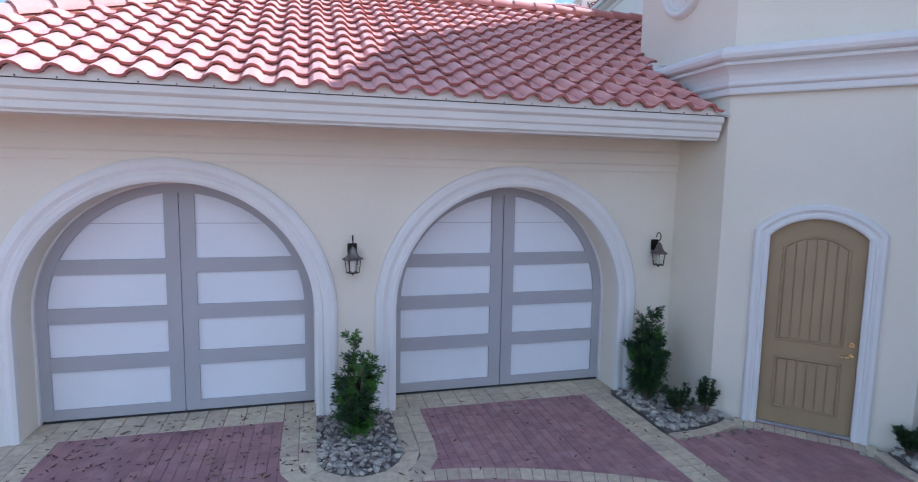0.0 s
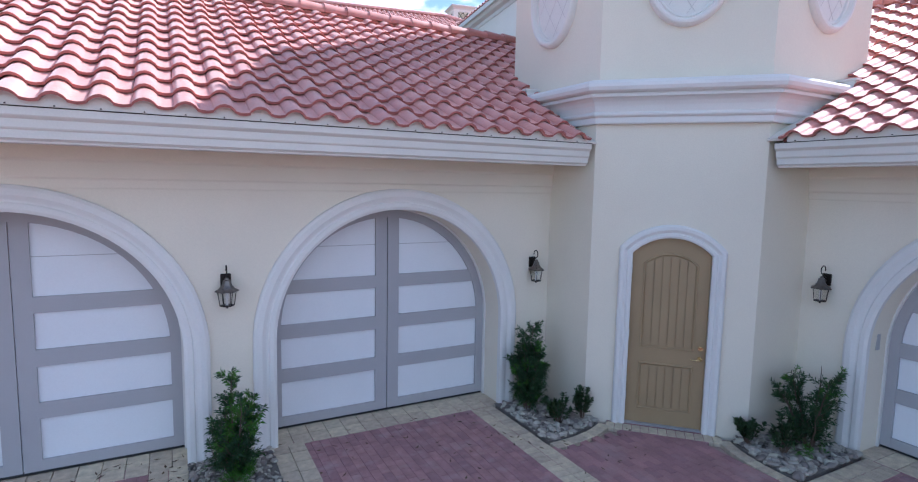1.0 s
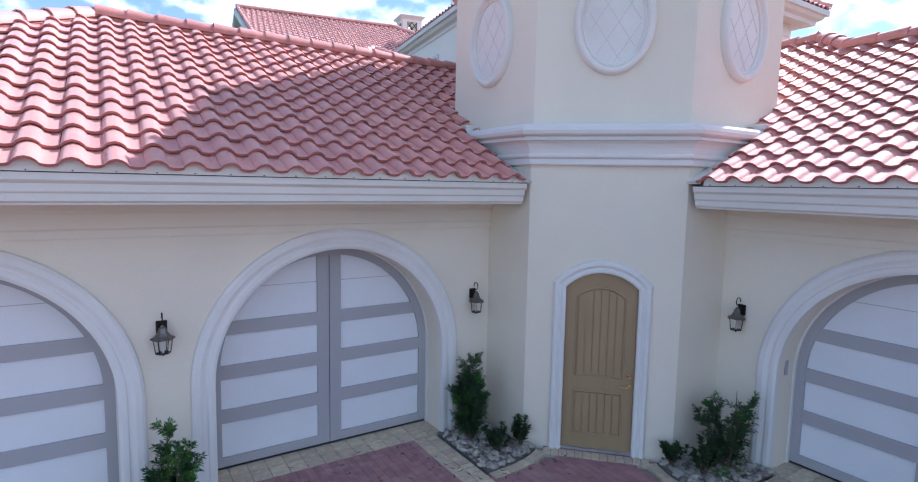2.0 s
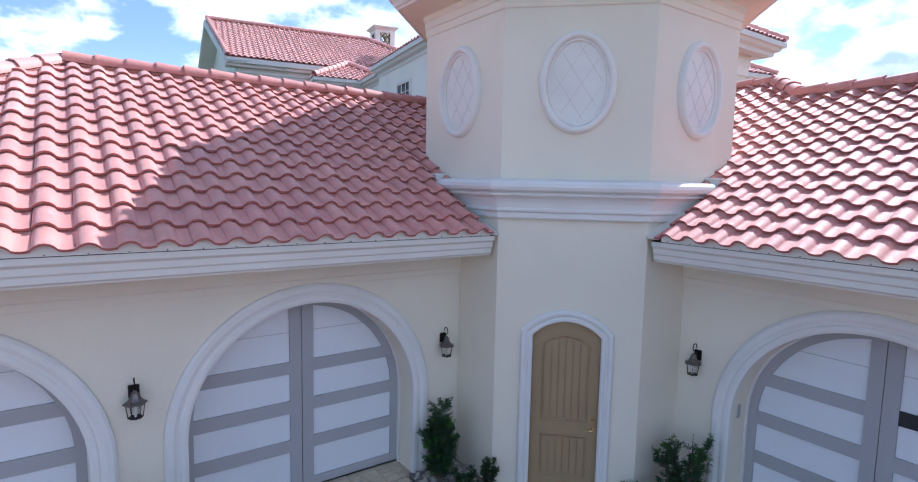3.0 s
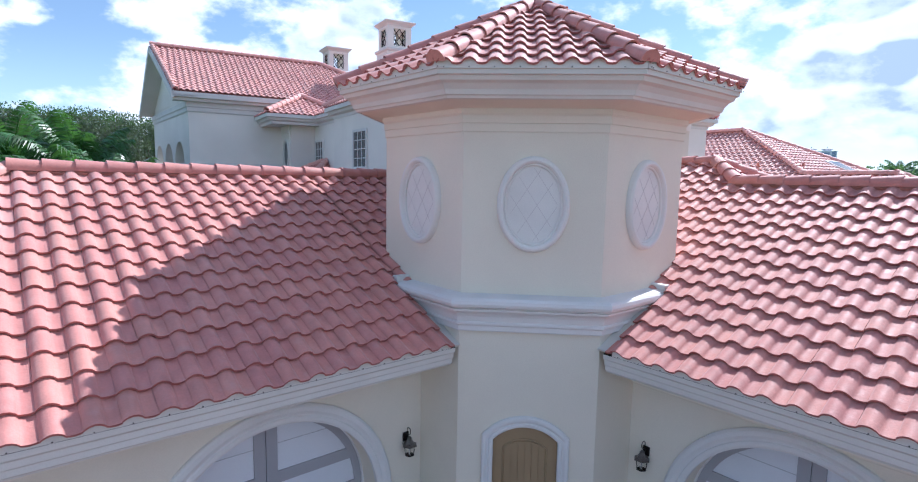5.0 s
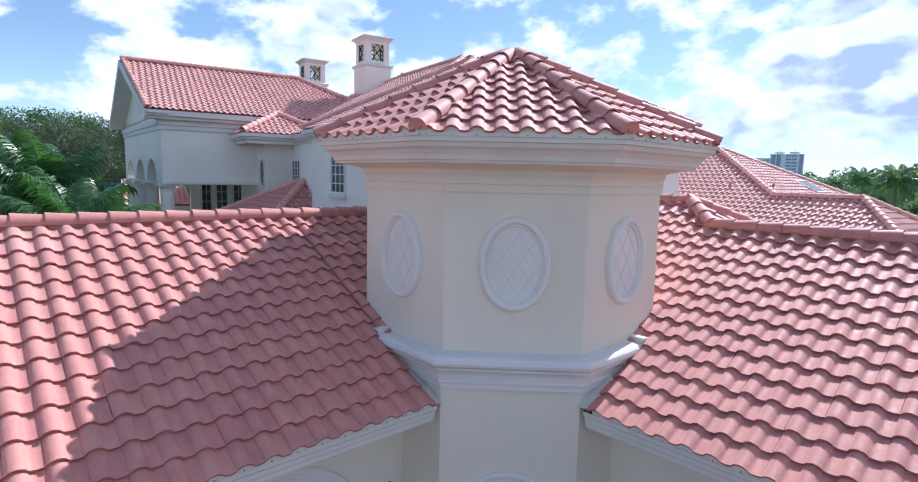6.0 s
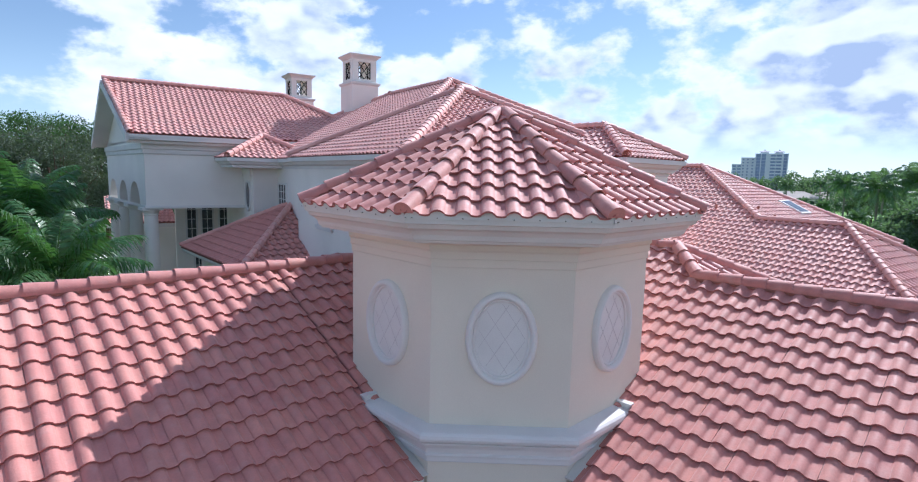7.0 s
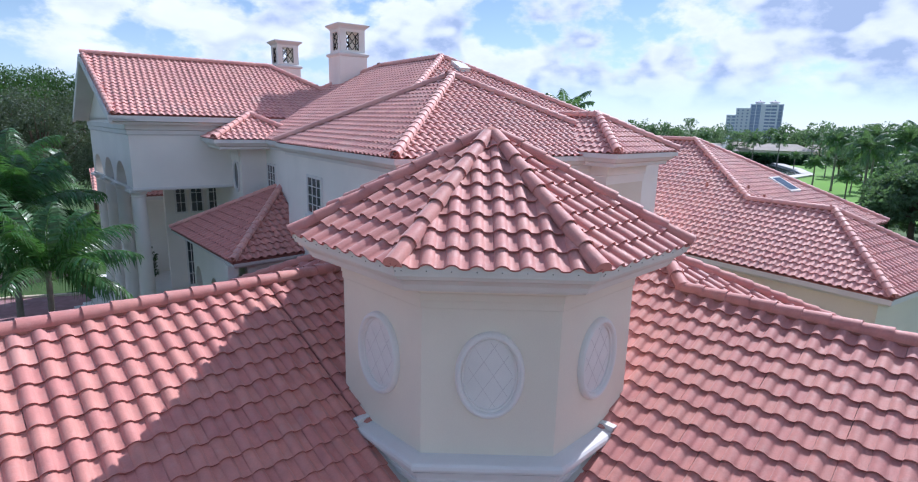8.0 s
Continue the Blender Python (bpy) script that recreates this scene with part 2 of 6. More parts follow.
def tube(bm, points, r, sides=8, put=same):
    """A round bar along points in space; r is one radius or one for each point."""
    pts = [Vector(p) for p in points]
    rings = []
    for i, p in enumerate(pts):
        d = (pts[min(i + 1, len(pts) - 1)] - pts[max(i - 1, 0)]).normalized()
        side = d.cross(Vector((0, 0, 1)) if abs(d.z) < 0.95 else Vector((1, 0, 0))).normalized()
        up = side.cross(d)
        rad = r[i] if isinstance(r, (list, tuple)) else r
        rings.append([bm.verts.new(put(p + rad * (math.cos(t) * side + math.sin(t) * up))) for t in (2 * math.pi * k / sides for k in range(sides))])
    for a, b in zip(rings, rings[1:]):
        for k in range(sides):
            bm.faces.new((a[k], a[(k + 1) % sides], b[(k + 1) % sides], b[k]))
    bm.faces.new(rings[0][::-1])
    bm.faces.new(rings[-1])


def lathe(bm, profile, sides=12, put=same, start=0.0):
    """A turned body from (radius, height) pairs about the z axis."""
    rings = [[bm.verts.new(put((r * math.cos(start + 2 * math.pi * k / sides), r * math.sin(start + 2 * math.pi * k / sides), z))) for k in range(sides)] for r, z in profile]
    for a, b in zip(rings, rings[1:]):
        for k in range(sides):
            bm.faces.new((a[k], a[(k + 1) % sides], b[(k + 1) % sides], b[k]))
    bm.faces.new(rings[0][::-1])
    bm.faces.new(rings[-1])


def tidy(bm):
    bmesh.ops.recalc_face_normals(bm, faces=bm.faces)
    return bm


def arch_points(cx, half, spring, rise, steps=28):
    """The curve of an arch from its left springing to its right one, as (x, z)."""
    rad = (half * half + rise * rise) / (2 * rise)
    top = math.asin(min(1.0, half / rad))
    if rise > half - 1e-4:
        top = math.pi / 2
    cz = spring + rise - rad
    return [(cx + rad * math.sin(t), cz + rad * math.cos(t)) for t in (-top + 2 * top * k / steps for k in range(steps + 1))]


def welded(bm):
    bmesh.ops.remove_doubles(bm, verts=bm.verts, dist=0.0005)
    return tidy(bm)


def ring_wall(bm, outline, z0, z1, t, put=same):
    """A closed run of wall of one thickness inside an outline that goes anticlockwise."""
    sweep(bm, outline, [(0, z0), (0, z1), (-t, z1), (-t, z0)], put, closed=True)


def arched_wall(bm, x0, x1, z0, z1, front, back, openings, put):
    """A wall between two depths with arched openings (centre, half width, springing, rise, sill)."""
    x = x0
    for cx, half, spring, rise, sill in openings:
        box(bm, (x, front, z0), (cx - half, back, z1), put)
        if sill > z0:
            box(bm, (cx - half, front, z0), (cx + half, back, sill), put)
        curve = arch_points(cx, half, spring, rise)
        for (xa, za), (xb, zb) in zip(curve, curve[1:]):
            q = [bm.verts.new(put(p)) for p in ((xa, front, za), (xb, front, zb), (xb, front, z1), (xa, front, z1), (xa, back, za), (xb, back, zb), (xb, back, z1), (xa, back, z1))]
            for f in ((0, 1, 2, 3), (5, 4, 7, 6), (1, 0, 4, 5), (3, 2, 6, 7)):
                bm.faces.new([q[i] for i in f])
        x = cx + half
    box(bm, (x, front, z0), (x1, back, z1), put)


# ---- clay roofs ----
TILE_W, TILE_E = 0.297, 0.349


def tile_rise(a):
    """Height of a tile's S across its width: a round barrel with a crisp foot, then a shallow pan."""
    if a < 0.178:
        return 0.058 * max(math.sin(math.pi * a / 0.178), 0.0) ** 0.72
    return -0.012 * math.sin(math.pi * (a - 0.178) / (TILE_W - 0.178))


FINE_STEPS = (0.0, 0.007, 0.024, 0.05, 0.089, 0.128, 0.154, 0.171, 0.178, 0.208, 0.24, 0.27, TILE_W)
FAR_STEPS = (0.0, 0.018, 0.05, 0.089, 0.128, 0.16, 0.178, 0.24, TILE_W)


def tile_mesh(name, mat, steps=10, full=True, cut=None, seed=0, length=TILE_E + 0.07):
    """An S-shaped clay tile: a round barrel and a shallow pan, thick at its lower edge."""
    prof = [(a, tile_rise(a)) for a in (FINE_STEPS if steps > 8 else FAR_STEPS)]
    steps = len(prof) - 1
    bm = bmesh.new()
    thick, lift = 0.027, 0.047
    top = [[bm.verts.new((a, y, z + h)) for a, z in prof] for y, h in ((0, lift), (length, 0))]
    low = [[bm.verts.new((a, y + 0.002, z + h - thick)) for a, z in prof] for y, h in ((0, lift), (length, 0))]
    for k in range(steps):
        bm.faces.new((top[0][k], top[0][k + 1], top[1][k + 1], top[1][k])).smooth = True
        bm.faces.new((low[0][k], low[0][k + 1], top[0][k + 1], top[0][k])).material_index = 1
        if full:
            bm.faces.new((low[1][k], low[1][k + 1], low[0][k + 1], low[0][k]))
    if full:
        for k in (0, steps):
            bm.faces.new((top[0][k], top[1][k], low[1][k], low[0][k]))
    bmesh.ops.recalc_face_normals(bm, faces=bm.faces) if full else None
    for co, no in cut or ():
        bmesh.ops.bisect_plane(bm, geom=bm.verts[:] + bm.edges[:] + bm.faces[:], plane_co=co, plane_no=no, clear_outer=True)
    if not bm.verts:
        bm.free()
        return None
    me = bpy.data.meshes.new(name)
    bm.to_mesh(me)
    bm.free()
    me.materials.append(mat)
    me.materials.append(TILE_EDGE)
    me.shade_smooth()
    me.set_sharp_from_angle(angle=radians(50))
    return me


TILE_NEAR = [tile_mesh("tile", TILE)]


def roof_axes(poly):
    pts = [Vector(p) for p in poly]
    e = (pts[1] - pts[0]).normalized()
    nrm = e.cross(pts[-1] - pts[0]).normalized()
    return pts, e, nrm.cross(e), nrm


def tile_field(polys, parent, near=0, rank=None, steps=6, open_edges=(), size=1.0, shift=(0.0, 0.0), clay=None):
    """Lays tiles over flat outlines of one slope, eave first and anticlockwise from above; the lowest-ranked become pieces of their own, the rest one mesh."""
    pts, e, s, nrm = roof_axes(polys[0])
    wide, bare = TILE_W * size, TILE_E * size
    o = pts[0] + e * shift[0] + s * shift[1]
    local = []
    for poly in polys:
        ab = [((Vector(p) - o).dot(e), (Vector(p) - o).dot(s)) for p in poly]
        local.append(ab)
    amin, amax = min(a for ab in local for a, b in ab), max(a for ab in local for a, b in ab)
    bmin, bmax = min(b for ab in local for a, b in ab), max(b for ab in local for a, b in ab)
    spots = []
    for j in range(math.floor(bmin / bare), math.ceil(bmax / bare)):
        for i in range(math.floor(amin / wide) - 1, math.ceil(amax / wide) + 1):
            ca, cb = (i + 0.5) * wide, (j + 0.5) * bare
            best = None
            for k, ab in enumerate(local):
                worst, cuts = 1e9, []
                for q in range(len(ab)):
                    (xa, ya), (xb, yb) = ab[q], ab[(q + 1) % len(ab)]
                    d = math.hypot(xb - xa, yb - ya)
                    inward = (-(yb - ya) / d, (xb - xa) / d)
                    far = (ca - xa) * inward[0] + (cb - ya) * inward[1]
                    reach = abs(inward[0]) * wide / 2 + abs(inward[1]) * (bare / 2 + 0.07 * size)
                    if q == 0 and k == 0 or (k, q) in open_edges:
                        far, reach = far + 0.02, 0.0
                    worst = min(worst, far + reach - 0.02)
                    if far < reach:
                        cuts.append(((xa, ya), inward))
                if worst > 0 and (best is None or len(cuts) < len(best)):
                    best = cuts
            if best is not None:
                spots.append((i, j, best))
    origin = lambda i, j: o + e * (i * wide) + s * (j * bare) + nrm * 0.02 * size
    spots.sort(key=lambda q: rank(origin(q[0], q[1]))) if rank else None
    base = Matrix((e, s, nrm)).transposed().to_4x4()
    verts, faces, edge = [], [], []
    for n, (i, j, cuts) in enumerate(spots):
        p = origin(i, j)
        wob = Matrix.Rotation(rng.uniform(-0.008, 0.008), 4, "Z") @ Matrix.Rotation(rng.uniform(-0.006, 0.006), 4, "X")
        m = Matrix.Translation(p + e * rng.uniform(-0.004, 0.004) + s * rng.uniform(-0.006, 0.006)) @ base @ wob @ Matrix.Diagonal((size, size, 1.0 if size == 1.0 else size * 1.05, 1))
        cut = [(Vector((x - i * wide, y - j * bare, 0)) / size, Vector((-w[0], -w[1], 0))) for (x, y), w in cuts]
        if n < near:
            me = tile_mesh("tile", TILE, cut=cut) if cut else TILE_NEAR[0]
            if me:
                piece("tile", me, m, parent)
        else:
            me = tile_mesh("tile", TILE_FAR, steps, steps > 7, cut) if cut else far_tile(steps)
            if me is None:
                continue
            k = len(verts)
            verts += [m @ v.co for v in me.vertices]
            faces += [tuple(k + v for v in f.vertices) for f in me.polygons]
            edge += [f.material_index for f in me.polygons]
            if cut:
                bpy.data.meshes.remove(me)
    if verts:
        me = bpy.data.meshes.new("roof_tiles")
        me.from_pydata(verts, [], faces)
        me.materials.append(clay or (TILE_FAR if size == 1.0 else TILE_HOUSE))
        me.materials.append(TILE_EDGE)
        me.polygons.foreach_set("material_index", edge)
        me.shade_smooth()
        me.set_sharp_from_angle(angle=radians(50))
        tagged(part("roof_tiles", me, None, parent), kind="stuff")


FAR_TILES = {}


def far_tile(steps):
    if steps not in FAR_TILES:
        FAR_TILES[steps] = tile_mesh("tile_far", TILE_FAR, steps, steps > 7)
    return FAR_TILES[steps]


def cap_mesh(name, r, length, mat, sides=10, closed_end=False):
    """A tapered barrel cap, open below, thick at its lower edge."""
    bm = bmesh.new()
    rings = []
    for y, rad in ((0, r), (length, r * 0.84)):
        rings.append([bm.verts.new((rad * math.cos(t), y, rad * math.sin(t) * 0.95)) for t in (-0.25 + (math.pi + 0.5) * k / sides for k in range(sides + 1))])
    inner = [bm.verts.new((v.co.x * 0.83, 0.003, v.co.z * 0.83)) for v in rings[0]]
    for k in range(sides):
        bm.faces.new((rings[0][k + 1], rings[0][k], rings[1][k], rings[1][k + 1])).smooth = True
        bm.faces.new((rings[0][k], rings[0][k + 1], inner[k + 1], inner[k]))
    if closed_end:
        bm.faces.new(inner)
    me = mesh_of(tidy(bm), name, mat, smooth=True)
    me.set_sharp_from_angle(angle=radians(50))
    return me


def eave_closure(parent, p0, p1, drop=0.024):
    """A pale scalloped strip that fills the barrels of the lowest tiles along an eave, with a screw at every tile."""
    a, b = Vector(p0), Vector(p1)
    e = (b - a).normalized()
    out = Vector((e.y, -e.x, 0))
    bm = bmesh.new()
    screws = bmesh.new()
    n = math.ceil((b - a).length / TILE_W)
    last = None
    for i in range(n):
        for q in FINE_STEPS[0 if i == 0 else 1:]:
            if i * TILE_W + q > (b - a).length:
                break
            h = tile_rise(q)
            c = a + e * (i * TILE_W + q)
            row = [bm.verts.new(c + out * o + Vector((0, 0, z))) for o, z in ((0.0, -drop), (0.0, h + 0.024), (-0.03, h + 0.024), (-0.03, -drop))]
            if last:
                for j in range(4):
                    bm.faces.new((last[j], row[j], row[(j + 1) % 4], last[(j + 1) % 4]))
            last = row
        c = a + e * ((i + 0.30) * TILE_W) + out * 0.004 + Vector((0, 0, -0.014))
        box(screws, c - Vector((0.005, 0.005, 0.005)), c + Vector((0.005, 0.005, 0.005)))
    strip = part("eave_closure", tidy(bm), FASCIA, parent)
    tagged(part("closure_screws", tidy(screws), BRONZE, strip), kind="stuff")


CAP = cap_mesh("ridge_cap", 0.125, 0.44, TILE)
CAP_END = cap_mesh("ridge_cap", 0.122, 0.44, TILE, closed_end=True)
CAP_FAR = cap_mesh("ridge_cap_far", 0.125, 0.44, TILE_FAR, 6)


def caps(p0, p1, parent, near=True, end_cap=True, gap=0.385, lift=0.03, size=1.0):
    """Ridge or hip caps from a lower to a higher point."""
    a, b = Vector(p0), Vector(p1)
    d = (b - a).normalized()
    side = d.cross(Vector((0, 0, 1))).normalized()
    up = side.cross(d)
    turn = Matrix((side, d, up)).transposed().to_4x4()
    count = max(1, int((b - a).length / gap))
    step = (b - a).length / count
    verts, faces = [], []
    for k in range(count):
        m = Matrix.Translation(a + d * (k * step) + up * lift) @ turn @ Matrix.Rotation(-0.035 + rng.uniform(-0.01, 0.01), 4, "X") @ Matrix.Rotation(rng.uniform(-0.02, 0.02), 4, "Z") @ Matrix.Scale(size, 4)
        if near:
            piece("ridge_cap", CAP_END if k == 0 and end_cap else CAP, m, parent)
        else:
            n = len(verts)
            verts += [m @ v.co for v in CAP_FAR.vertices]
            faces += [tuple(n + v for v in f.vertices) for f in CAP_FAR.polygons]
    if verts:
        me = bpy.data.meshes.new("joined_capping")
        me.from_pydata(verts, [], faces)
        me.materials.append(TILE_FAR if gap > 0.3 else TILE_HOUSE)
        me.shade_smooth()
        me.set_sharp_from_angle(angle=radians(50))
        tagged(part("joined_capping", me, None, parent), kind="stuff")
    # bed of mortar under the caps
    bm = bmesh.new()
    tube(bm, [a + d * 0.09 - up * 0.03, b - up * 0.03], 0.095 * size, 6)
    part("mortar_bed", bm, MORTAR, parent)

# ---- the two garage wings and the corner tower ----
SLOPE = 0.511
EAVE, RIDGE, HIGH = -0.95, 3.37, 4.165
EAVE_Z = 3.49
RIDGE_Z = EAVE_Z + SLOPE * (RIDGE - EAVE)
HIGH_Z = EAVE_Z + SLOPE * (HIGH - EAVE)
FAR_END = -11.18
WALL, DOOR_AT = -0.05, 0.365
GARAGES = (-8.235, -4.46)
HALF, SPRING = 1.44, 1.20


def as_left(p):
    return Vector(p)


def as_right(p):
    """The second wing mirrors the first across the tower's axis."""
    return Vector((p[1], p[0], p[2]))


def garage_door(wing, put, cx, dark=False):
    """A double-leaf overhead door: grey arched stiles and rails round white panels."""
    bm = bmesh.new()
    arch = arch_points(cx, HALF - 0.02, SPRING, HALF - 0.02, 32)
    outline = [(cx - HALF + 0.02, 0.03)] + arch + [(cx + HALF - 0.02, 0.03)]
    front = [bm.verts.new(put((x, DOOR_AT + 0.03, z))) for x, z in outline]
    back = [bm.verts.new(put((x, DOOR_AT + 0.09, z))) for x, z in outline]
    bm.faces.new(front)
    bm.faces.new(back[::-1])
    for i in range(len(front)):
        j = (i + 1) % len(front)
        bm.faces.new((front[i], back[i], back[j], front[j]))
    door = part("garage_door", tidy(bm), DOOR_PANEL, wing, "arched garage door, white panels in grey frames")

    def limit(x):
        d = abs(x - cx)
        return SPRING + math.sqrt(max((HALF - 0.02) ** 2 - d * d, 0.0))

    # rails and stiles stand proud of the panels
    y0, y1 = DOOR_AT, DOOR_AT + 0.034
    for side in (-1, 1):
        bm = bmesh.new()
        xs = sorted((cx + side * 0.006, cx + side * 0.155))
        p = [(xs[0], 0.03), (xs[1], 0.03), (xs[1], limit(xs[1]) - 0.01), (xs[0], limit(xs[0]) - 0.01)]
        a = [bm.verts.new(put((x, y0, z))) for x, z in p]
        b = [bm.verts.new(put((x, y1, z))) for x, z in p]
        bm.faces.new(a)
        for i in range(4):
            bm.faces.new((a[i], b[i], b[(i + 1) % 4], a[(i + 1) % 4]))
        part("stile", tidy(bm), DOOR_FRAME, door)
        for n, (z0, z1) in enumerate(((0.03, 0.14), (0.563, 0.725), (1.093, 1.26), (1.625, 1.785))):
            bm = bmesh.new()
            far = cx + side * min(HALF - 0.03, math.sqrt((HALF - 0.03) ** 2 - max(z1 - SPRING, 0) ** 2))
            box(bm, (cx + side * 0.155, y0, z0), (far, y1, z1), put)
            last = dark and side < 0 and n == 3
            part("rail", tidy(bm), GASKET if last else DOOR_FRAME, door, "dark brown rail" if last else "")
        for z in (2.175,):
            bm = bmesh.new()
            far = math.sqrt((HALF - 0.1) ** 2 - (z - SPRING) ** 2)
            box(bm, (cx + side * 0.156, DOOR_AT + 0.026, z - 0.003), (cx + side * far, DOOR_AT + 0.04, z + 0.003), put)
            part("panel_joint", tidy(bm), DOOR_FRAME, door)
    bm = bmesh.new()
    path = [(cx - HALF + 0.02, 0.03)] + arch + [(cx + HALF - 0.02, 0.03)]
    sweep(bm, path, [(0, DOOR_AT - 0.005), (0.105, DOOR_AT - 0.005), (0.105, DOOR_AT + 0.036), (0, DOOR_AT + 0.036)], lambda p: put((p[0], p[2], p[1])))
    part("arched_stile", tidy(bm), DOOR_FRAME, door)
    bm = bmesh.new()
    box(bm, (cx - HALF + 0.02, DOOR_AT + 0.01, 0.004), (cx + HALF - 0.02, DOOR_AT + 0.06, 0.032), put)
    part("bottom_seal", tidy(bm), GASKET, door)
    return door


def arch_trim(parent, put, cx, half, spring, rise, width, proud, mat=TRIM, wall=WALL, name="arch_trim", foot=0.0):
    """A moulded band round an arched opening."""
    path = [(cx - half, foot)] + arch_points(cx, half, spring, rise, 40) + [(cx + half, foot)]
    w, q = width, proud
    prof = [(0.004, 0.03), (0.004, -q * 0.55), (-w * 0.12, -q * 0.8), (-w * 0.30, -q * 0.8), (-w * 0.36, -q * 0.55), (-w * 0.44, -q * 0.6), (-w * 0.62, -q), (-w * 0.85, -q), (-w * 0.97, -q * 0.7), (-w, -q * 0.35), (-w, 0.02)]
    bm = bmesh.new()
    sweep(bm, path, prof, lambda p: put((p[0], wall + p[2], p[1])))
    return part(name, tidy(bm), mat, parent)


def garage_wing(put, label):
    right = put is as_right
    wing = thing("garage_wing", put((-6.5, 2.5, 0)), label, "building", "garage wings")
    bm = bmesh.new()
    arched_wall(bm, FAR_END + 0.9, -2.0, -0.3, 3.35, WALL, DOOR_AT + 0.02, [(c, HALF, SPRING, HALF, -0.3) for c in GARAGES], put)
    part("wall", welded(bm), STUCCO, wing)
    # inside of the garage, closed and dark behind the doors
    bm = bmesh.new()
    box(bm, (FAR_END + 0.9, DOOR_AT + 0.25, -0.3), (-2.3, DOOR_AT + 0.45, 3.3), put)
    box(bm, (FAR_END + 0.9, DOOR_AT + 0.02, -0.3), (FAR_END + 1.1, 7.6, 3.3), put)
    box(bm, (FAR_END + 0.9, 7.4, -0.3), (7.6, 7.6, 3.3), put)
    part("rear_wall", tidy(bm), STUCCO, wing)
    for n, cx in enumerate(GARAGES):
        garage_door(wing, put, cx, right and n == 1)
        arch_trim(wing, put, cx, HALF, SPRING, HALF, 0.24, 0.06)
        bm = bmesh.new()
        path = [(cx - HALF, 0.0)] + arch_points(cx, HALF, SPRING, HALF, 32) + [(cx + HALF, 0.0)]
        sweep(bm, path, [(0.0, DOOR_AT - 0.045), (0.022, DOOR_AT - 0.045), (0.022, DOOR_AT - 0.004), (0.0, DOOR_AT - 0.004)], lambda p: put((p[0], p[2], p[1])))
        part("door_stop", tidy(bm), TRIM, wing)
    # frieze, soffit and crown along the eave
    end = -2.235
    for name, prof, mat in (
        ("frieze", [(-0.02, 2.84), (0.012, 2.84), (0.018, 2.855), (0.018, 2.925), (0.036, 2.945), (0.036, 3.085), (0.06, 3.11), (0.06, 3.26), (-0.02, 3.26)], STUCCO),
        ("soffit", [(-0.02, 3.245), (0.74, 3.225), (0.74, 3.265), (-0.02, 3.265)], STUCCO),
        ("crown", [(0.62, 3.20), (0.795, 3.20), (0.80, 3.215), (0.825, 3.235), (0.83, 3.295), (0.842, 3.305), (0.848, 3.315), (0.854, 3.375), (0.866, 3.385), (0.878, 3.395), (0.886, 3.405), (0.888, 3.462), (0.62, 3.462)], FASCIA),
        # dark strip drawn in place of the thin shadow line under the closure
        ("drip_edge", [(0.62, 3.462), (0.892, 3.462), (0.894, 3.467), (0.876, 3.472), (0.62, 3.48)], BRONZE),
    ):
        bm = bmesh.new()
        stop = [(FAR_END + 0.9, 8), (FAR_END + 0.9, WALL), (end if name == "frieze" else -2.33, WALL)]
        sweep(bm, stop, prof, lambda p: put(p))
        part(name, tidy(bm), mat, wing)
    # roof: the long slope over the doors, the hip at the end, the higher roof behind the tower
    c = FAR_END
    hip = c + (RIDGE - EAVE)
    z = lambda y: EAVE_Z + SLOPE * (y - EAVE)
    low_x = -2.04 if right else -0.6
    near_end = -2.40
    A = [(c, EAVE, z(EAVE)), (near_end, EAVE, z(EAVE)), (near_end, RIDGE, RIDGE_Z), (hip, RIDGE, RIDGE_Z)]
    A2 = [(near_end, 0.2, z(0.2)), (low_x, 0.2, z(0.2)), (low_x, RIDGE, RIDGE_Z), (near_end, RIDGE, RIDGE_Z)]
    B = [(low_x, 0.8, z(0.8)), (0.5, 3.0, z(3.0)), (0.5, HIGH, HIGH_Z), (low_x + HIGH - RIDGE, HIGH, HIGH_Z), (low_x, RIDGE, RIDGE_Z)]
    end_plane = [(c, 2 * RIDGE - EAVE, EAVE_Z), (c, EAVE, EAVE_Z), (hip, RIDGE, RIDGE_Z)]
    back = [(0.5, 2 * RIDGE - EAVE, EAVE_Z), (c, 2 * RIDGE - EAVE, EAVE_Z), (hip, RIDGE, RIDGE_Z), (0.5, RIDGE, RIDGE_Z)]
    k = (HIGH_Z - EAVE_Z) / SLOPE
    P = (low_x + HIGH - RIDGE, HIGH, HIGH_Z)
    Q = (P[0] - k, P[1] + k, EAVE_Z)
    R = (low_x, RIDGE, RIDGE_Z)
    kr = (RIDGE_Z - EAVE_Z) / SLOPE
    Rv = (R[0] - kr, R[1] + kr, EAVE_Z)
    side = [Q, Rv, R, P]
    high_back = [(6, Q[1], EAVE_Z), Q, P, (6, HIGH, HIGH_Z)]
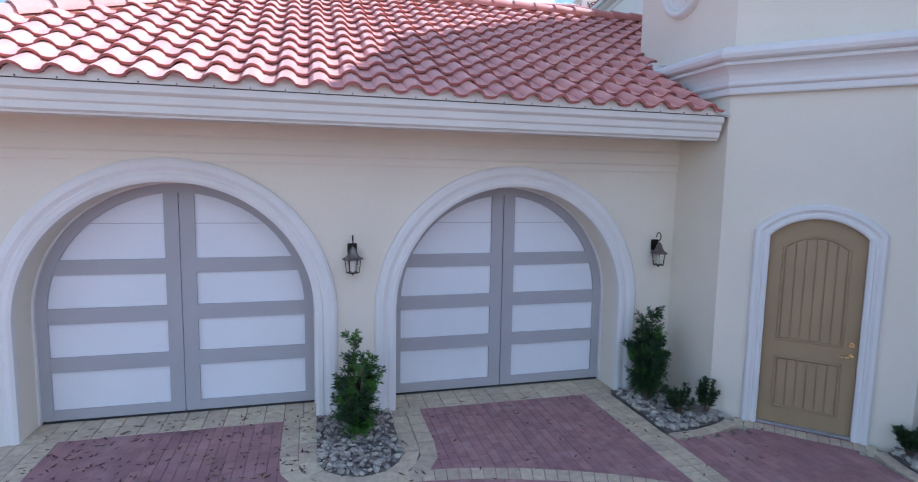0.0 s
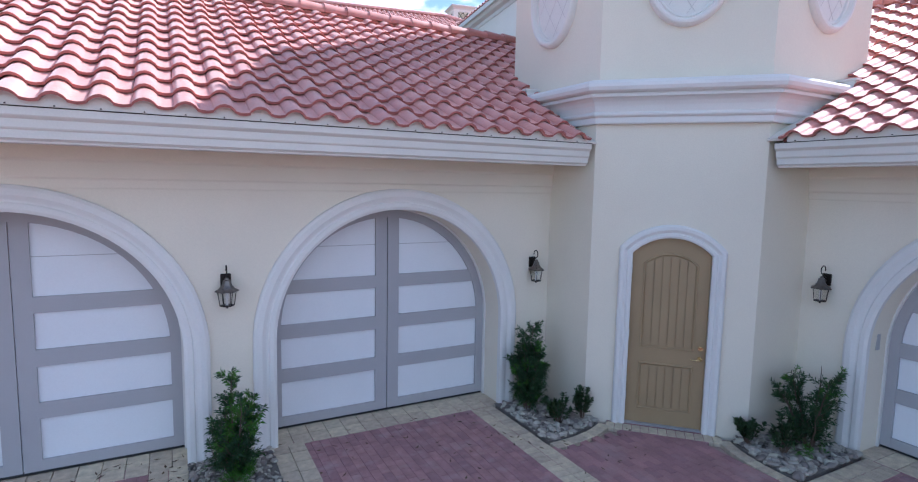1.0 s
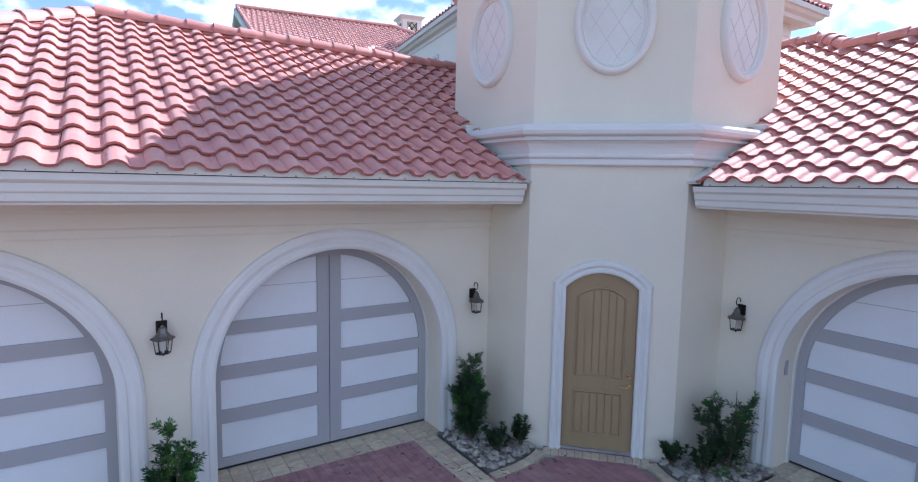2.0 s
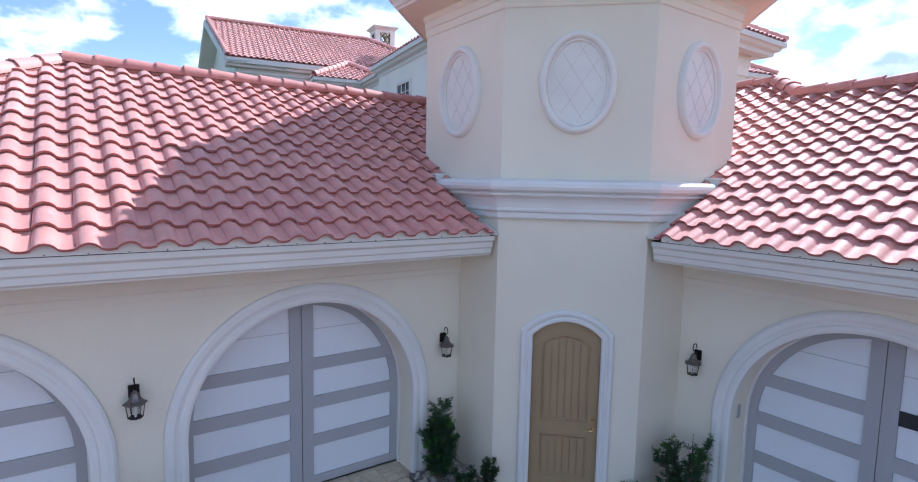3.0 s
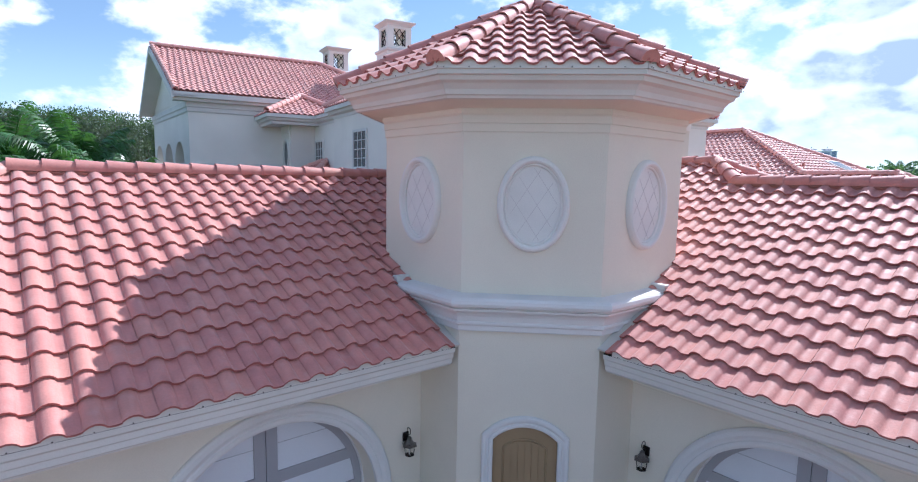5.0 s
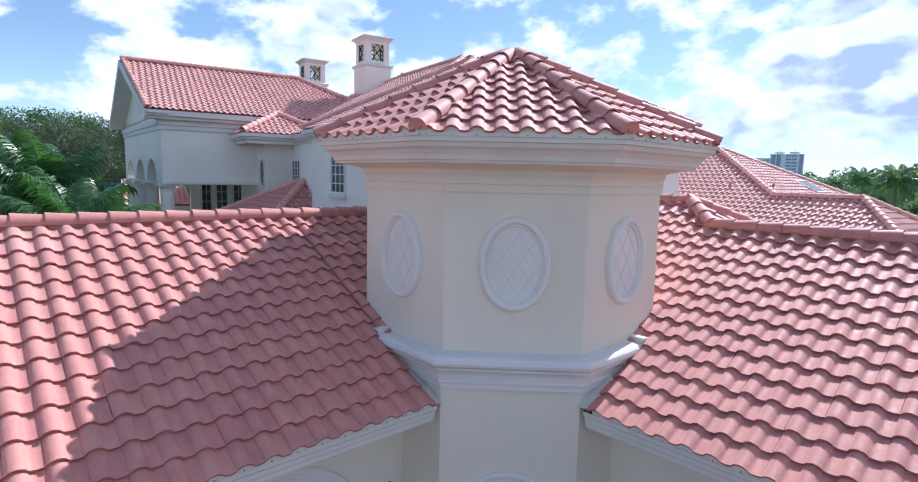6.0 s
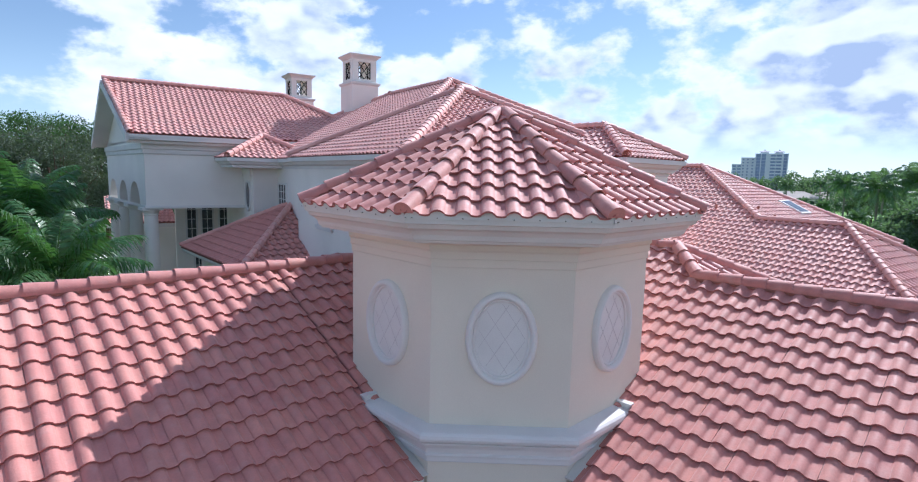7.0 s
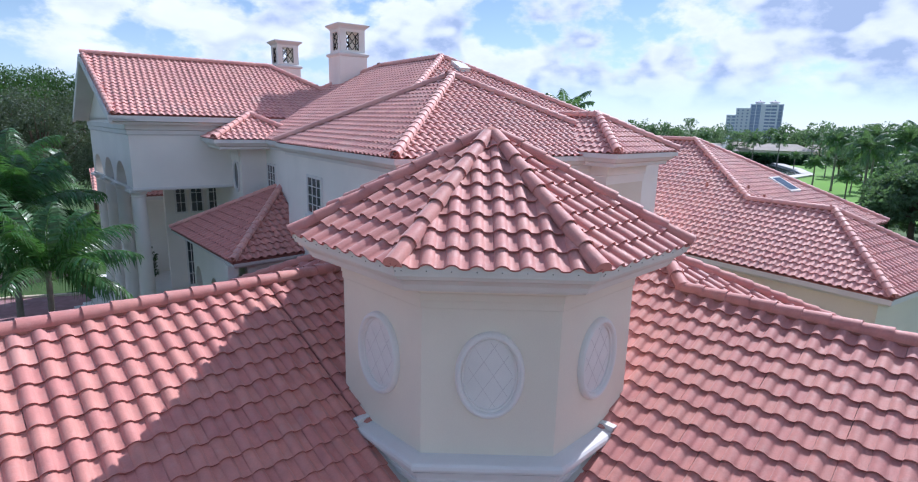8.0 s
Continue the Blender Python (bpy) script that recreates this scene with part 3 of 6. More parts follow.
    if not right:
        # a lower hip roof crosses behind the ridge, hidden but for its corner
        P = (0.654, 6.30, 5.233)
        V = (0.654, RIDGE + (RIDGE_Z - 5.233) / SLOPE, 5.233)
        k = 3.4
        Q, Vq = [(p[0] - k, p[1] + k, p[2] - k * SLOPE) for p in (P, V)]
        side = [Q, Vq, V, P]
        high_back = [(6, Q[1], Q[2]), Q, P, (6, P[1], P[2])]

    def turned(poly):
        pts = [put(p) for p in poly]
        return pts if not right else [pts[1], pts[0]] + pts[:1:-1]

    A0 = [(c + 0.04, EAVE + 0.04, z(EAVE + 0.04)), (near_end, EAVE + 0.04, z(EAVE + 0.04)), A[2], A[3]]
    bm = bmesh.new()
    for poly in (A0, end_plane, back, side, high_back, A2) + ((B,) if right else ()):
        slab(bm, turned(poly), 0.05)
    roof = part("roof", tidy(bm), DECK, wing, "clay tile hip roof")
    edge = put((-2.3, -0.9, 3.5))
    tile_field([turned(A), turned(A2)] + ([turned(B)] if right else []), roof, 300, lambda p: (p - edge).length, steps=10, shift=(-0.101 if not right else 0.076, -0.035), open_edges={(1, 0), (1, 1), (1, 3), (2, 4)} if not right else {(1, 0), (1, 1), (1, 3), (2, 1)})
    tile_field([turned(side)], roof, 0, steps=8)
    tile_field([turned(end_plane)], roof, 0, steps=6)
    up = lambda p, q=0.05: put((p[0], p[1], p[2] + q))
    caps(up((hip, RIDGE, RIDGE_Z)), up(R), roof, end_cap=False, size=1.15)
    caps(up((c + 0.15, EAVE + 0.15, EAVE_Z + 0.08)), up((hip, RIDGE, RIDGE_Z)), roof, near=False)
    caps(up((P[0] - 3.4, P[1] + 3.4, P[2] - 3.4 * SLOPE)), up(P), roof, size=1.15)
    if right:
        caps(up(R), up(P), roof, size=1.15)
        caps(up(P), up((1.5, HIGH, HIGH_Z)), roof, end_cap=False)
    edge_line = [put((c - (0.101 if not right else 0.0), EAVE - 0.004, EAVE_Z + 0.004)), put((-2.40 if not right else -2.476, EAVE - 0.004, EAVE_Z + 0.004))]
    eave_closure(wing, *(edge_line if not right else edge_line[::-1]))
    return wing


left_wing = garage_wing(as_left, "cream stucco garage wing with clay roof and two arched doors")
right_wing = garage_wing(as_right, "cream stucco garage wing with clay tile hip roof beside the tower")


def octagon(apothem, start=0):
    r = apothem / math.cos(math.pi / 8)
    return [(r * math.cos(math.pi / 8 + math.pi / 4 * k), r * math.sin(math.pi / 8 + math.pi / 4 * k)) for k in range(8)]


DIAG = math.sqrt(0.5)


def on_front(p, d=2.235):
    """Across the tower's front, out from its face, up."""
    q, out, z = p
    return Vector((-(d + out) * DIAG + q * DIAG, -(d + out) * DIAG - q * DIAG, z))


UP_A, LOW_D = 2.25, 2.235
tower = thing("corner_tower", (0, 0, 0), "octagonal cream stucco entry tower with a clay tile roof", "tower")
# lower storey: the front face lies a little behind the octagon above
c0 = LOW_D * math.sqrt(2) - UP_A
bm = bmesh.new()
put_front = lambda p: on_front((p[0], -p[1], p[2]))
half_front = (UP_A - c0) * DIAG
arched_wall(bm, -half_front, half_front, -0.3, 3.8, 0.0, 0.2, [(0.0, 0.45, 2.16, 0.20, 0.0)], put_front)
part("front_wall", welded(bm), STUCCO, tower)
bm = bmesh.new()
for q in (as_left, as_right):
    a = [(-UP_A, -c0), (-UP_A, 0.6), (-UP_A + 0.2, 0.6), (-UP_A + 0.2, -c0 + 0.083)]
    prism(bm, a, -0.3, 3.8, q)
part("side_wall", tidy(bm), STUCCO, tower)
bm = bmesh.new()
ring_wall(bm, octagon(UP_A), 3.75, 6.75, 0.2)
part("upper_wall", tidy(bm), STUCCO, tower)
ring = octagon(UP_A)
for name, prof, mat in (
    ("cornice", [(-0.1, 3.70), (0.05, 3.70), (0.058, 3.714), (0.058, 3.775), (0.072, 3.782), (0.09, 3.795), (0.094, 3.812), (0.088, 3.83), (0.07, 3.838), (0.076, 3.86), (0.09, 3.91), (0.116, 3.955), (0.15, 3.985), (0.186, 4.0), (0.19, 4.026), (0.168, 4.034), (0.172, 4.044), (0.21, 4.05), (0.236, 4.07), (0.25, 4.11), (0.242, 4.152), (0.216, 4.182), (0.18, 4.192), (0.0, 4.212), (-0.1, 4.212)], TRIM),
    ("frieze", [(-0.05, 6.348), (0.012, 6.348), (0.02, 6.363), (0.02, 6.458), (0.036, 6.468), (0.036, 6.558), (0.06, 6.588), (0.06, 6.728), (-0.05, 6.728)], STUCCO),
    ("soffit", [(0.0, 6.668), (0.06, 6.648), (0.12, 6.668), (0.40, 6.718), (0.43, 6.748), (0.43, 6.808), (0.0, 6.808)], STUCCO),
    ("crown", [(0.38, 6.708), (0.43, 6.718), (0.445, 6.748), (0.47, 6.758), (0.49, 6.818), (0.54, 6.878), (0.60, 6.908), (0.62, 6.958), (0.66, 6.968), (0.665, 7.038), (0.38, 7.038)], FASCIA),
):
    bm = bmesh.new()
    sweep(bm, ring, prof, closed=True)
    part(name, tidy(bm), mat, tower)

# oval niches with a scored lattice on every face but those against the roofs
NICHE_RING = material("niche_plaster", (0.76, 0.73, 0.68), 0.85, 0.04, 2, 60, 0.12, random_by="world")
lattice_mat = material("scored_plaster", (0.76, 0.73, 0.68), 0.9, 0.05, 2, 70, 0.2, random_by="world")
groove_mat = material("plaster_groove", (0.63, 0.59, 0.56), 0.95, 0.05, 3, 50, 0.1)
for k in range(8):
    ang = math.pi / 4 * k
    out = Vector((math.cos(ang), math.sin(ang), 0))
    across = Vector((-math.sin(ang), math.cos(ang), 0))
    put = lambda p, out=out, across=across: out * (UP_A + p[1]) + across * p[0] + Vector((0, 0, p[2]))
    oval = [(0.35 * math.cos(2 * math.pi * i / 48), 5.415 + 0.505 * math.sin(2 * math.pi * i / 48)) for i in range(48)]
    bm = bmesh.new()
    prof = [(0, -0.02), (0, 0.032), (0.008, 0.042), (0.022, 0.044), (0.03, 0.036), (0.036, 0.05), (0.05, 0.078), (0.07, 0.09), (0.095, 0.085), (0.115, 0.062), (0.125, 0.03), (0.128, -0.02)]
    sweep(bm, oval, prof, lambda p, put=put: put((p[0], p[2], p[1])), closed=True)
    frame_part = part("oval_niche", tidy(bm), NICHE_RING, tower)
    bm = bmesh.new()
    bm.faces.new([bm.verts.new(put((x, 0.014, z))) for x, z in oval])
    lo_ = [bm.verts.new(put((x, -0.02, z))) for x, z in oval]
    part("niche_panel", tidy(bm), lattice_mat, frame_part)
    bm = bmesh.new()
    for slant in (1, -1):
        for n in range(-3, 4):
            # lines of the lattice, clipped to the oval
            cx_, cz_ = n * 0.27 + 0.05, 5.41
            dx, dz = 0.55, 0.83 * slant
            qa = (dx / 0.31) ** 2 + (dz / 0.48) ** 2
            qb = 2 * (cx_ * dx) / 0.31 ** 2
            qc = (cx_ / 0.31) ** 2 - 1
            disc = qb * qb - 4 * qa * qc
            if disc <= 1.0:
                continue
            t0, t1 = (-qb - math.sqrt(disc)) / (2 * qa), (-qb + math.sqrt(disc)) / (2 * qa)
            p0, p1 = (cx_ + dx * t0, cz_ + dz * t0), (cx_ + dx * t1, cz_ + dz * t1)
            w = 0.0032
            nx, nz = -dz * w, dx * w
            corners = [(p0[0] + nx, p0[1] + nz), (p0[0] - nx, p0[1] - nz), (p1[0] - nx, p1[1] - nz), (p1[0] + nx, p1[1] + nz)]
            a = [bm.verts.new(put((x, 0.014, z))) for x, z in corners]
            b = [bm.verts.new(put((x, 0.0175, z))) for x, z in corners]
            bm.faces.new(b)
            for i in range(4):
                bm.faces.new((a[i], a[(i + 1) % 4], b[(i + 1) % 4], b[i]))
    part("lattice_line", tidy(bm), groove_mat, frame_part)

# tower roof
R_A, R_Z, APEX = 2.935, 7.035, 8.58
rim = octagon(R_A)
bm = bmesh.new()
tri = []
for k in range(8):
    a, b = rim[k], rim[(k + 1) % 8]
    tri.append([Vector((*a, R_Z)), Vector((*b, R_Z)), Vector((0, 0, APEX))])
lathe(bm, [(R_A * 0.985 / math.cos(math.pi / 8), R_Z - 0.035), (R_A * 0.985 / math.cos(math.pi / 8), R_Z + 0.02), (0.02, APEX - 0.005)], 8, start=math.pi / 8)
tower_roof = part("roof", tidy(bm), DECK, tower, "eight-sided clay tile roof")
for k, poly in enumerate(tri):
    # start the tiles half-way, so that they lie evenly about the middle of each face
    tile_field([poly], tower_roof, 60, lambda p: p.z, steps=10)
for poly in tri:
    eave_closure(tower, poly[0] + Vector((0, 0, 0.02)), poly[1] + Vector((0, 0, 0.02)), 0.03)
for a in rim:
    d = Vector((*a, R_Z))
    top = Vector((0, 0, APEX))
    caps(d + (top - d) * -0.006 + Vector((0, 0, 0.068)), d + (top - d) * 0.955 + Vector((0, 0, 0.06)), tower_roof, lift=0.025, size=0.98)
bm = bmesh.new()
lathe(bm, [(0.30, APEX - 0.12), (0.27, APEX - 0.03), (0.18, APEX + 0.06), (0.06, APEX + 0.11), (0.01, APEX + 0.115)], 8)
part("apex_cap", tidy(bm), MORTAR, tower_roof, smooth=True)

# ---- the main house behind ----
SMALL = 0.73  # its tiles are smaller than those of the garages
TURN = radians(10.5)
CT, ST = math.cos(TURN), math.sin(TURN)


def at_house(p):
    u, v, z = p
    return sited(3.0 + CT * u + ST * v, 14.0 - ST * u + CT * v, level(z, u > 12.5))


def level(z, beyond=False):
    """Height of the house's storeys over the yard; the wing beyond lies a little lower."""
    return 0.9731 * z - (0.116 if beyond else 0.02)


def sited(x, y, z):
    """Where a point of the house stands in the yard."""
    return Vector((0.9558 * x - 0.0265 * y + 0.002, -0.0214 * x + 0.9527 * y + 0.093, z))


def hip_roof(parent, u0, u1, v0, v1, z, ends=(1, 1), slope=0.52, tiles="SW", name="roof", along="v", place=None):
    """A hip roof over a rectangle. tiles: the slopes that are tiled; ends: which ends of the ridge are hipped."""
    place = place or at_house
    span = (u1 - u0) / 2 if along == "v" else (v1 - v0) / 2
    top = z + slope * span
    if along == "v":
        m = (u0 + u1) / 2
        a, b = (m, v0 + span * ends[0], top), (m, v1 - span * ends[1], top)
    else:
        m = (v0 + v1) / 2
        a, b = (u0 + span * ends[0], m, top), (u1 - span * ends[1], m, top)
    A, B, C, D = (u0, v0, z), (u1, v0, z), (u1, v1, z), (u0, v1, z)
    if along == "v":
        planes = {"S": [A, B, a], "E": [B, C, b, a], "N": [C, D, b], "W": [D, A, a, b]}
        hips = [(A, a), (B, a), (C, b), (D, b)]
    else:
        planes = {"S": [A, B, b, a], "E": [B, C, b], "N": [C, D, a, b], "W": [D, A, a]}
        hips = [(A, a), (B, b), (C, b), (D, a)]
    bm = bmesh.new()
    for key, poly in planes.items():
        if key == "S" and along == "v" and not ends[0] or key == "W" and along == "u" and not ends[0]:
            continue
        slab(bm, [place(p) for p in poly], 0.06)
    roof = part(name, tidy(bm), DECK, parent)
    for key in tiles:
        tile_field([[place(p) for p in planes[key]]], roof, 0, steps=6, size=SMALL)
    for n, (p, q) in enumerate(hips):
        e = ends[0] if q == a else ends[1]
        if e:
            caps(place(p) + Vector((0, 0, 0.07)), place(q) + Vector((0, 0, 0.05)), roof, near=False, gap=0.275)
    caps(place(a) + Vector((0, 0, 0.05)), place(b) + Vector((0, 0, 0.05)), roof, near=False, gap=0.275)
    return roof


def eave_trim(parent, u0, u1, v0, v1, z, depth=0.30, place=None):
    """Soffit, crown and frieze under a hip roof's eaves."""
    path = [(place or at_house)((u, v, 0)) for u, v in ((u0, v0), (u1, v0), (u1, v1), (u0, v1))]
    path = [(p.x, p.y) for p in path]
    d = depth
    z = z if place else level(z)
    for name, prof, mat in (
        ("crown", [(-0.30, z - 0.34), (-0.22, z - 0.34), (-0.20, z - 0.25), (-0.10, z - 0.20), (-0.06, z - 0.12), (0.012, z - 0.11), (0.016, z + 0.012), (-0.30, z + 0.012)], TRIM),
        ("soffit", [(-d - 0.05, z - 0.30), (-0.25, z - 0.32), (-0.25, z - 0.26), (-d - 0.05, z - 0.24)], TRIM),
        ("frieze", [(-d - 0.1, z - 0.85), (-d + 0.03, z - 0.85), (-d + 0.03, z - 0.62), (-d + 0.06, z - 0.60), (-d + 0.06, z - 0.28), (-d - 0.1, z - 0.28)], STUCCO_PALE),
    ):
        bm = bmesh.new()
        sweep(bm, path, [(o, q) for o, q in prof], closed=True)
        part(name, tidy(bm), mat, parent)


def house_walls(parent, u0, u1, v0, v1, z0, z1, mat=STUCCO_PALE, place=None):
    bm = bmesh.new()
    ring_wall(bm, [(u0, v0), (u1, v0), (u1, v1), (u0, v1)], z0, z1, 0.25, place or at_house)
    return part("wall", tidy(bm), mat, parent)


house = thing("main_house", at_house((6, 2, 0)), "large two-storey white stucco house with clay tile hip roofs", "house")
OV = 0.25
# main body, front body, small bay, end bay
for u0, u1, v0, v1, z, tiles in ((-0.1, 12.3, -8.7, 9.0, 8.2, "SW"), (-0.5, 7.75, -11.2, -2.79, 8.2, "SW"), (-1.9, 1.5, -0.15, 6.0, 8.2, "SW!")):
    deep = "!" in tiles
    r = hip_roof(house, u0, u1, v0, v1, z, tiles=tiles.strip("!"))
    eave_trim(house, u0, u1, v0, v1, z, 1.05 if deep else 0.30)
    if deep:
        house_walls(house, -0.8, u1 - OV, 0.75, v1 - OV, -0.3, z - 0.3)
    else:
        house_walls(house, u0 + OV, u1 - OV, v0 + OV, v1 - OV, -0.3, z - 0.3)

# the end bay stands square to the garages, under deep eaves
BAY = (5.70, 9.08, 0.90, 6.0)
hip_roof(house, *BAY, 8.06, slope=0.55, tiles="SWE", place=Vector)
eave_trim(house, *BAY, 8.06, 0.67, Vector)
house_walls(house, BAY[0] + 0.67, BAY[1] - 0.67, BAY[2] + 0.67, BAY[3], -0.3, 7.8, STUCCO, Vector)


def window(parent, put, cx, cz, w, h, bars=(2, 3), sill=True):
    """A framed window on a wall: put takes (across, out of the wall, up)."""
    bm = bmesh.new()
    box(bm, (cx - w / 2, -0.12, cz - h / 2), (cx + w / 2, 0.012, cz + h / 2), put)
    hole = part("window", tidy(bm), DARK_ROOM, parent)
    bm = bmesh.new()
    f = 0.06
    for a, b in (((cx - w / 2 - f, cz - h / 2 - f), (cx - w / 2 + 0.02, cz + h / 2 + f)), ((cx + w / 2 - 0.02, cz - h / 2 - f), (cx + w / 2 + f, cz + h / 2 + f)),
                 ((cx - w / 2 + 0.02, cz + h / 2 - 0.02), (cx + w / 2 - 0.02, cz + h / 2 + f)), ((cx - w / 2 + 0.02, cz - h / 2 - f), (cx + w / 2 - 0.02, cz - h / 2 + 0.02))):
        box(bm, (a[0], -0.02, a[1]), (b[0], 0.05, b[1]), put)
    part("window_frame", tidy(bm), TRIM, hole)
    bm = bmesh.new()
    box(bm, (cx - w / 2 + 0.02, 0.014, cz - h / 2 + 0.02), (cx + w / 2 - 0.02, 0.018, cz + h / 2 - 0.02), put)
    part("pane", tidy(bm), WINDOW_GLASS, hole)
    for k in range(1, bars[0]):
        bm = bmesh.new()
        x = cx - w / 2 + w * k / bars[0]
        box(bm, (x - 0.014, 0.019, cz - h / 2 + 0.02), (x + 0.014, 0.04, cz + h / 2 - 0.02), put)
        part("glazing_bar", tidy(bm), TRIM, hole)
    for k in range(1, bars[1]):
        bm = bmesh.new()
        z = cz - h / 2 + h * k / bars[1]
        box(bm, (cx - w / 2 + 0.02, 0.019, z - 0.012), (cx + w / 2 - 0.02, 0.038, z + 0.012), put)
        part("glazing_bar", tidy(bm), TRIM, hole)
    if sill:
        bm = bmesh.new()
        box(bm, (cx - w / 2 - 0.12, -0.02, cz - h / 2 - f - 0.1), (cx + w / 2 + 0.12, 0.10, cz - h / 2 - f), put)
        box(bm, (cx - w / 2 - 0.09, -0.02, cz - h / 2 - f - 0.15), (cx + w / 2 + 0.09, 0.06, cz - h / 2 - f - 0.1), put)
        part("window_sill", tidy(bm), TRIM, hole)
    return hole


def on_west(u):
    return lambda p: at_house((u - p[1], p[0], p[2]))


def on_south(v):
    return lambda p: at_house((p[0], v - p[1], p[2]))


DARK_ROOM = material("dark_interior", (0.03, 0.032, 0.035), 0.6, 0.2, 2, 20, 0.0)
WINDOW_GLASS = material("window_glass", (0.05, 0.06, 0.07), 0.05, 0.1, 1, 10, 0.0, spec=0.9)
window(house, on_west(0.15), 0.06, 6.82, 0.98, 0.86, (3, 3))
window(house, on_west(-0.25), -5.64, 6.75, 1.10, 1.10, (3, 4))

# gabled portico wing
GZ, gs = 9.0, 0.55
EU = Vector((CT, -ST, 0))
GZ = level(GZ)
s0, tip, n0 = sited(-1.53, 16.55, GZ), sited(-1.26, 20.96, level(11.32)), sited(-0.81, 25.4, GZ - 0.12)
S_ = [s0, s0 + EU * 10.6, tip + EU * 7.2, tip]
N_ = [n0 + EU * 10.6, n0, tip, tip + EU * 7.2]
E_ = [s0 + EU * 10.6, n0 + EU * 10.6, tip + EU * 7.2]
bm = bmesh.new()
for poly in (S_, N_, E_):
    slab(bm, poly, 0.06)
gable_roof = part("gable_roof", tidy(bm), DECK, house)
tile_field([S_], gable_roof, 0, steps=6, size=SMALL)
UPZ = Vector((0, 0, 0.06))
caps(tip + UPZ, tip + EU * 7.2 + UPZ, gable_roof, near=False, gap=0.275)
caps(s0 + EU * 10.6 + UPZ, tip + EU * 7.2 + UPZ, gable_roof, near=False, gap=0.275)
caps(s0 + UPZ * 0.5 + EU * 0.1, tip + UPZ * 0.5 + EU * 0.1, gable_roof, near=False, gap=0.275, size=0.8)
# rakes, eave board and the soffit under the gable's overhang
for a, b in ((s0, tip), (n0, tip)):
    bm = bmesh.new()
    for w0, w1, drop, th in ((-0.05, 0.06, 0.0, 0.26), (0.06, 0.75, 0.12, 0.07)):
        q = [a + EU * w0, a + EU * w1, b + EU * w1, b + EU * w0]
        hi_ = [bm.verts.new(p - Vector((0, 0, drop))) for p in q]
        lo_ = [bm.verts.new(p - Vector((0, 0, drop + th))) for p in q]
        bm.faces.new(hi_)
        bm.faces.new(lo_[::-1])
        for i in range(4):
            bm.faces.new((hi_[i], hi_[(i + 1) % 4], lo_[(i + 1) % 4], lo_[i]))
    part("rake_board", tidy(bm), TRIM, house)
bm = bmesh.new()
sweep(bm, [(p.x, p.y) for p in (s0, s0 + EU * 10.6)], [(0.0, GZ - 0.02), (0.0, GZ - 0.20), (-0.12, GZ - 0.24), (-0.15, GZ - 0.32), (-0.62, GZ - 0.32), (-0.62, GZ - 0.24), (-0.2, GZ - 0.02)])
part("eave_board", tidy(bm), TRIM, house)

# portico: solid upper wall over columns, arches on its end
corner = at_house((-4.36, 2.2, 0)) * 1.0
corner.z = level(0)
WD = Vector((math.sin(radians(2.8)), math.cos(radians(2.8)), 0))
WP = Vector((WD.y, -WD.x, 0))
put_w = lambda p: corner + WD * (p[0] * 0.955) + WP * p[1] + Vector((0, 0, level(p[2]) - level(0)))
bm = bmesh.new()
arched_wall(bm, 0.0, 8.3, 6.25, 8.85, 0.0, 0.35, [(c, 0.98, 6.28, 0.94, 6.25) for c in (2.05, 4.5, 6.95)], put_w)
# gable end up to the underside of the roof
reach = lambda p: p + EU * ((corner - p).dot(WP) / EU.dot(WP)) - Vector((0, 0, 0.14))
gable = [put_w((0.0, 0.0, 8.85)), reach(s0), reach(tip), reach(n0), put_w((8.3, 0.0, 8.85))]
a_ = [bm.verts.new(p) for p in gable]
b_ = [bm.verts.new(p + WP * 0.35) for p in gable]
bm.faces.new(a_)
bm.faces.new(b_[::-1])
for i in range(5):
    bm.faces.new((a_[i], b_[i], b_[(i + 1) % 5], a_[(i + 1) % 5]))
part("portico_end_wall", welded(bm), STUCCO_PALE, house)
bm = bmesh.new()
box(bm, (-4.34, 2.205, 6.25), (0.6, 2.5, 8.95), at_house)
part("portico_wall", tidy(bm), STUCCO_PALE, house)
bm = bmesh.new()
box(bm, (-4.3, 2.5, 6.6), (0.6, 10.4, 6.7), at_house)
part("portico_ceiling", tidy(bm), STUCCO_PALE, house)
for z0, z1, pr in ((8.28, 8.45, 0.05), (8.45, 8.68, 0.09), (6.22, 6.34, 0.04)):
    bm = bmesh.new()
    sweep(bm, [(p.x, p.y) for p in (corner + WD * 7.93, corner, at_house((0.4, 2.2, 0)))], [(-0.02, level(z0)), (pr * 0.5, level(z0)), (pr, level(z0) + 0.04), (pr, level(z1)), (-0.02, level(z1))])
    part("string_course", tidy(bm), TRIM, house)


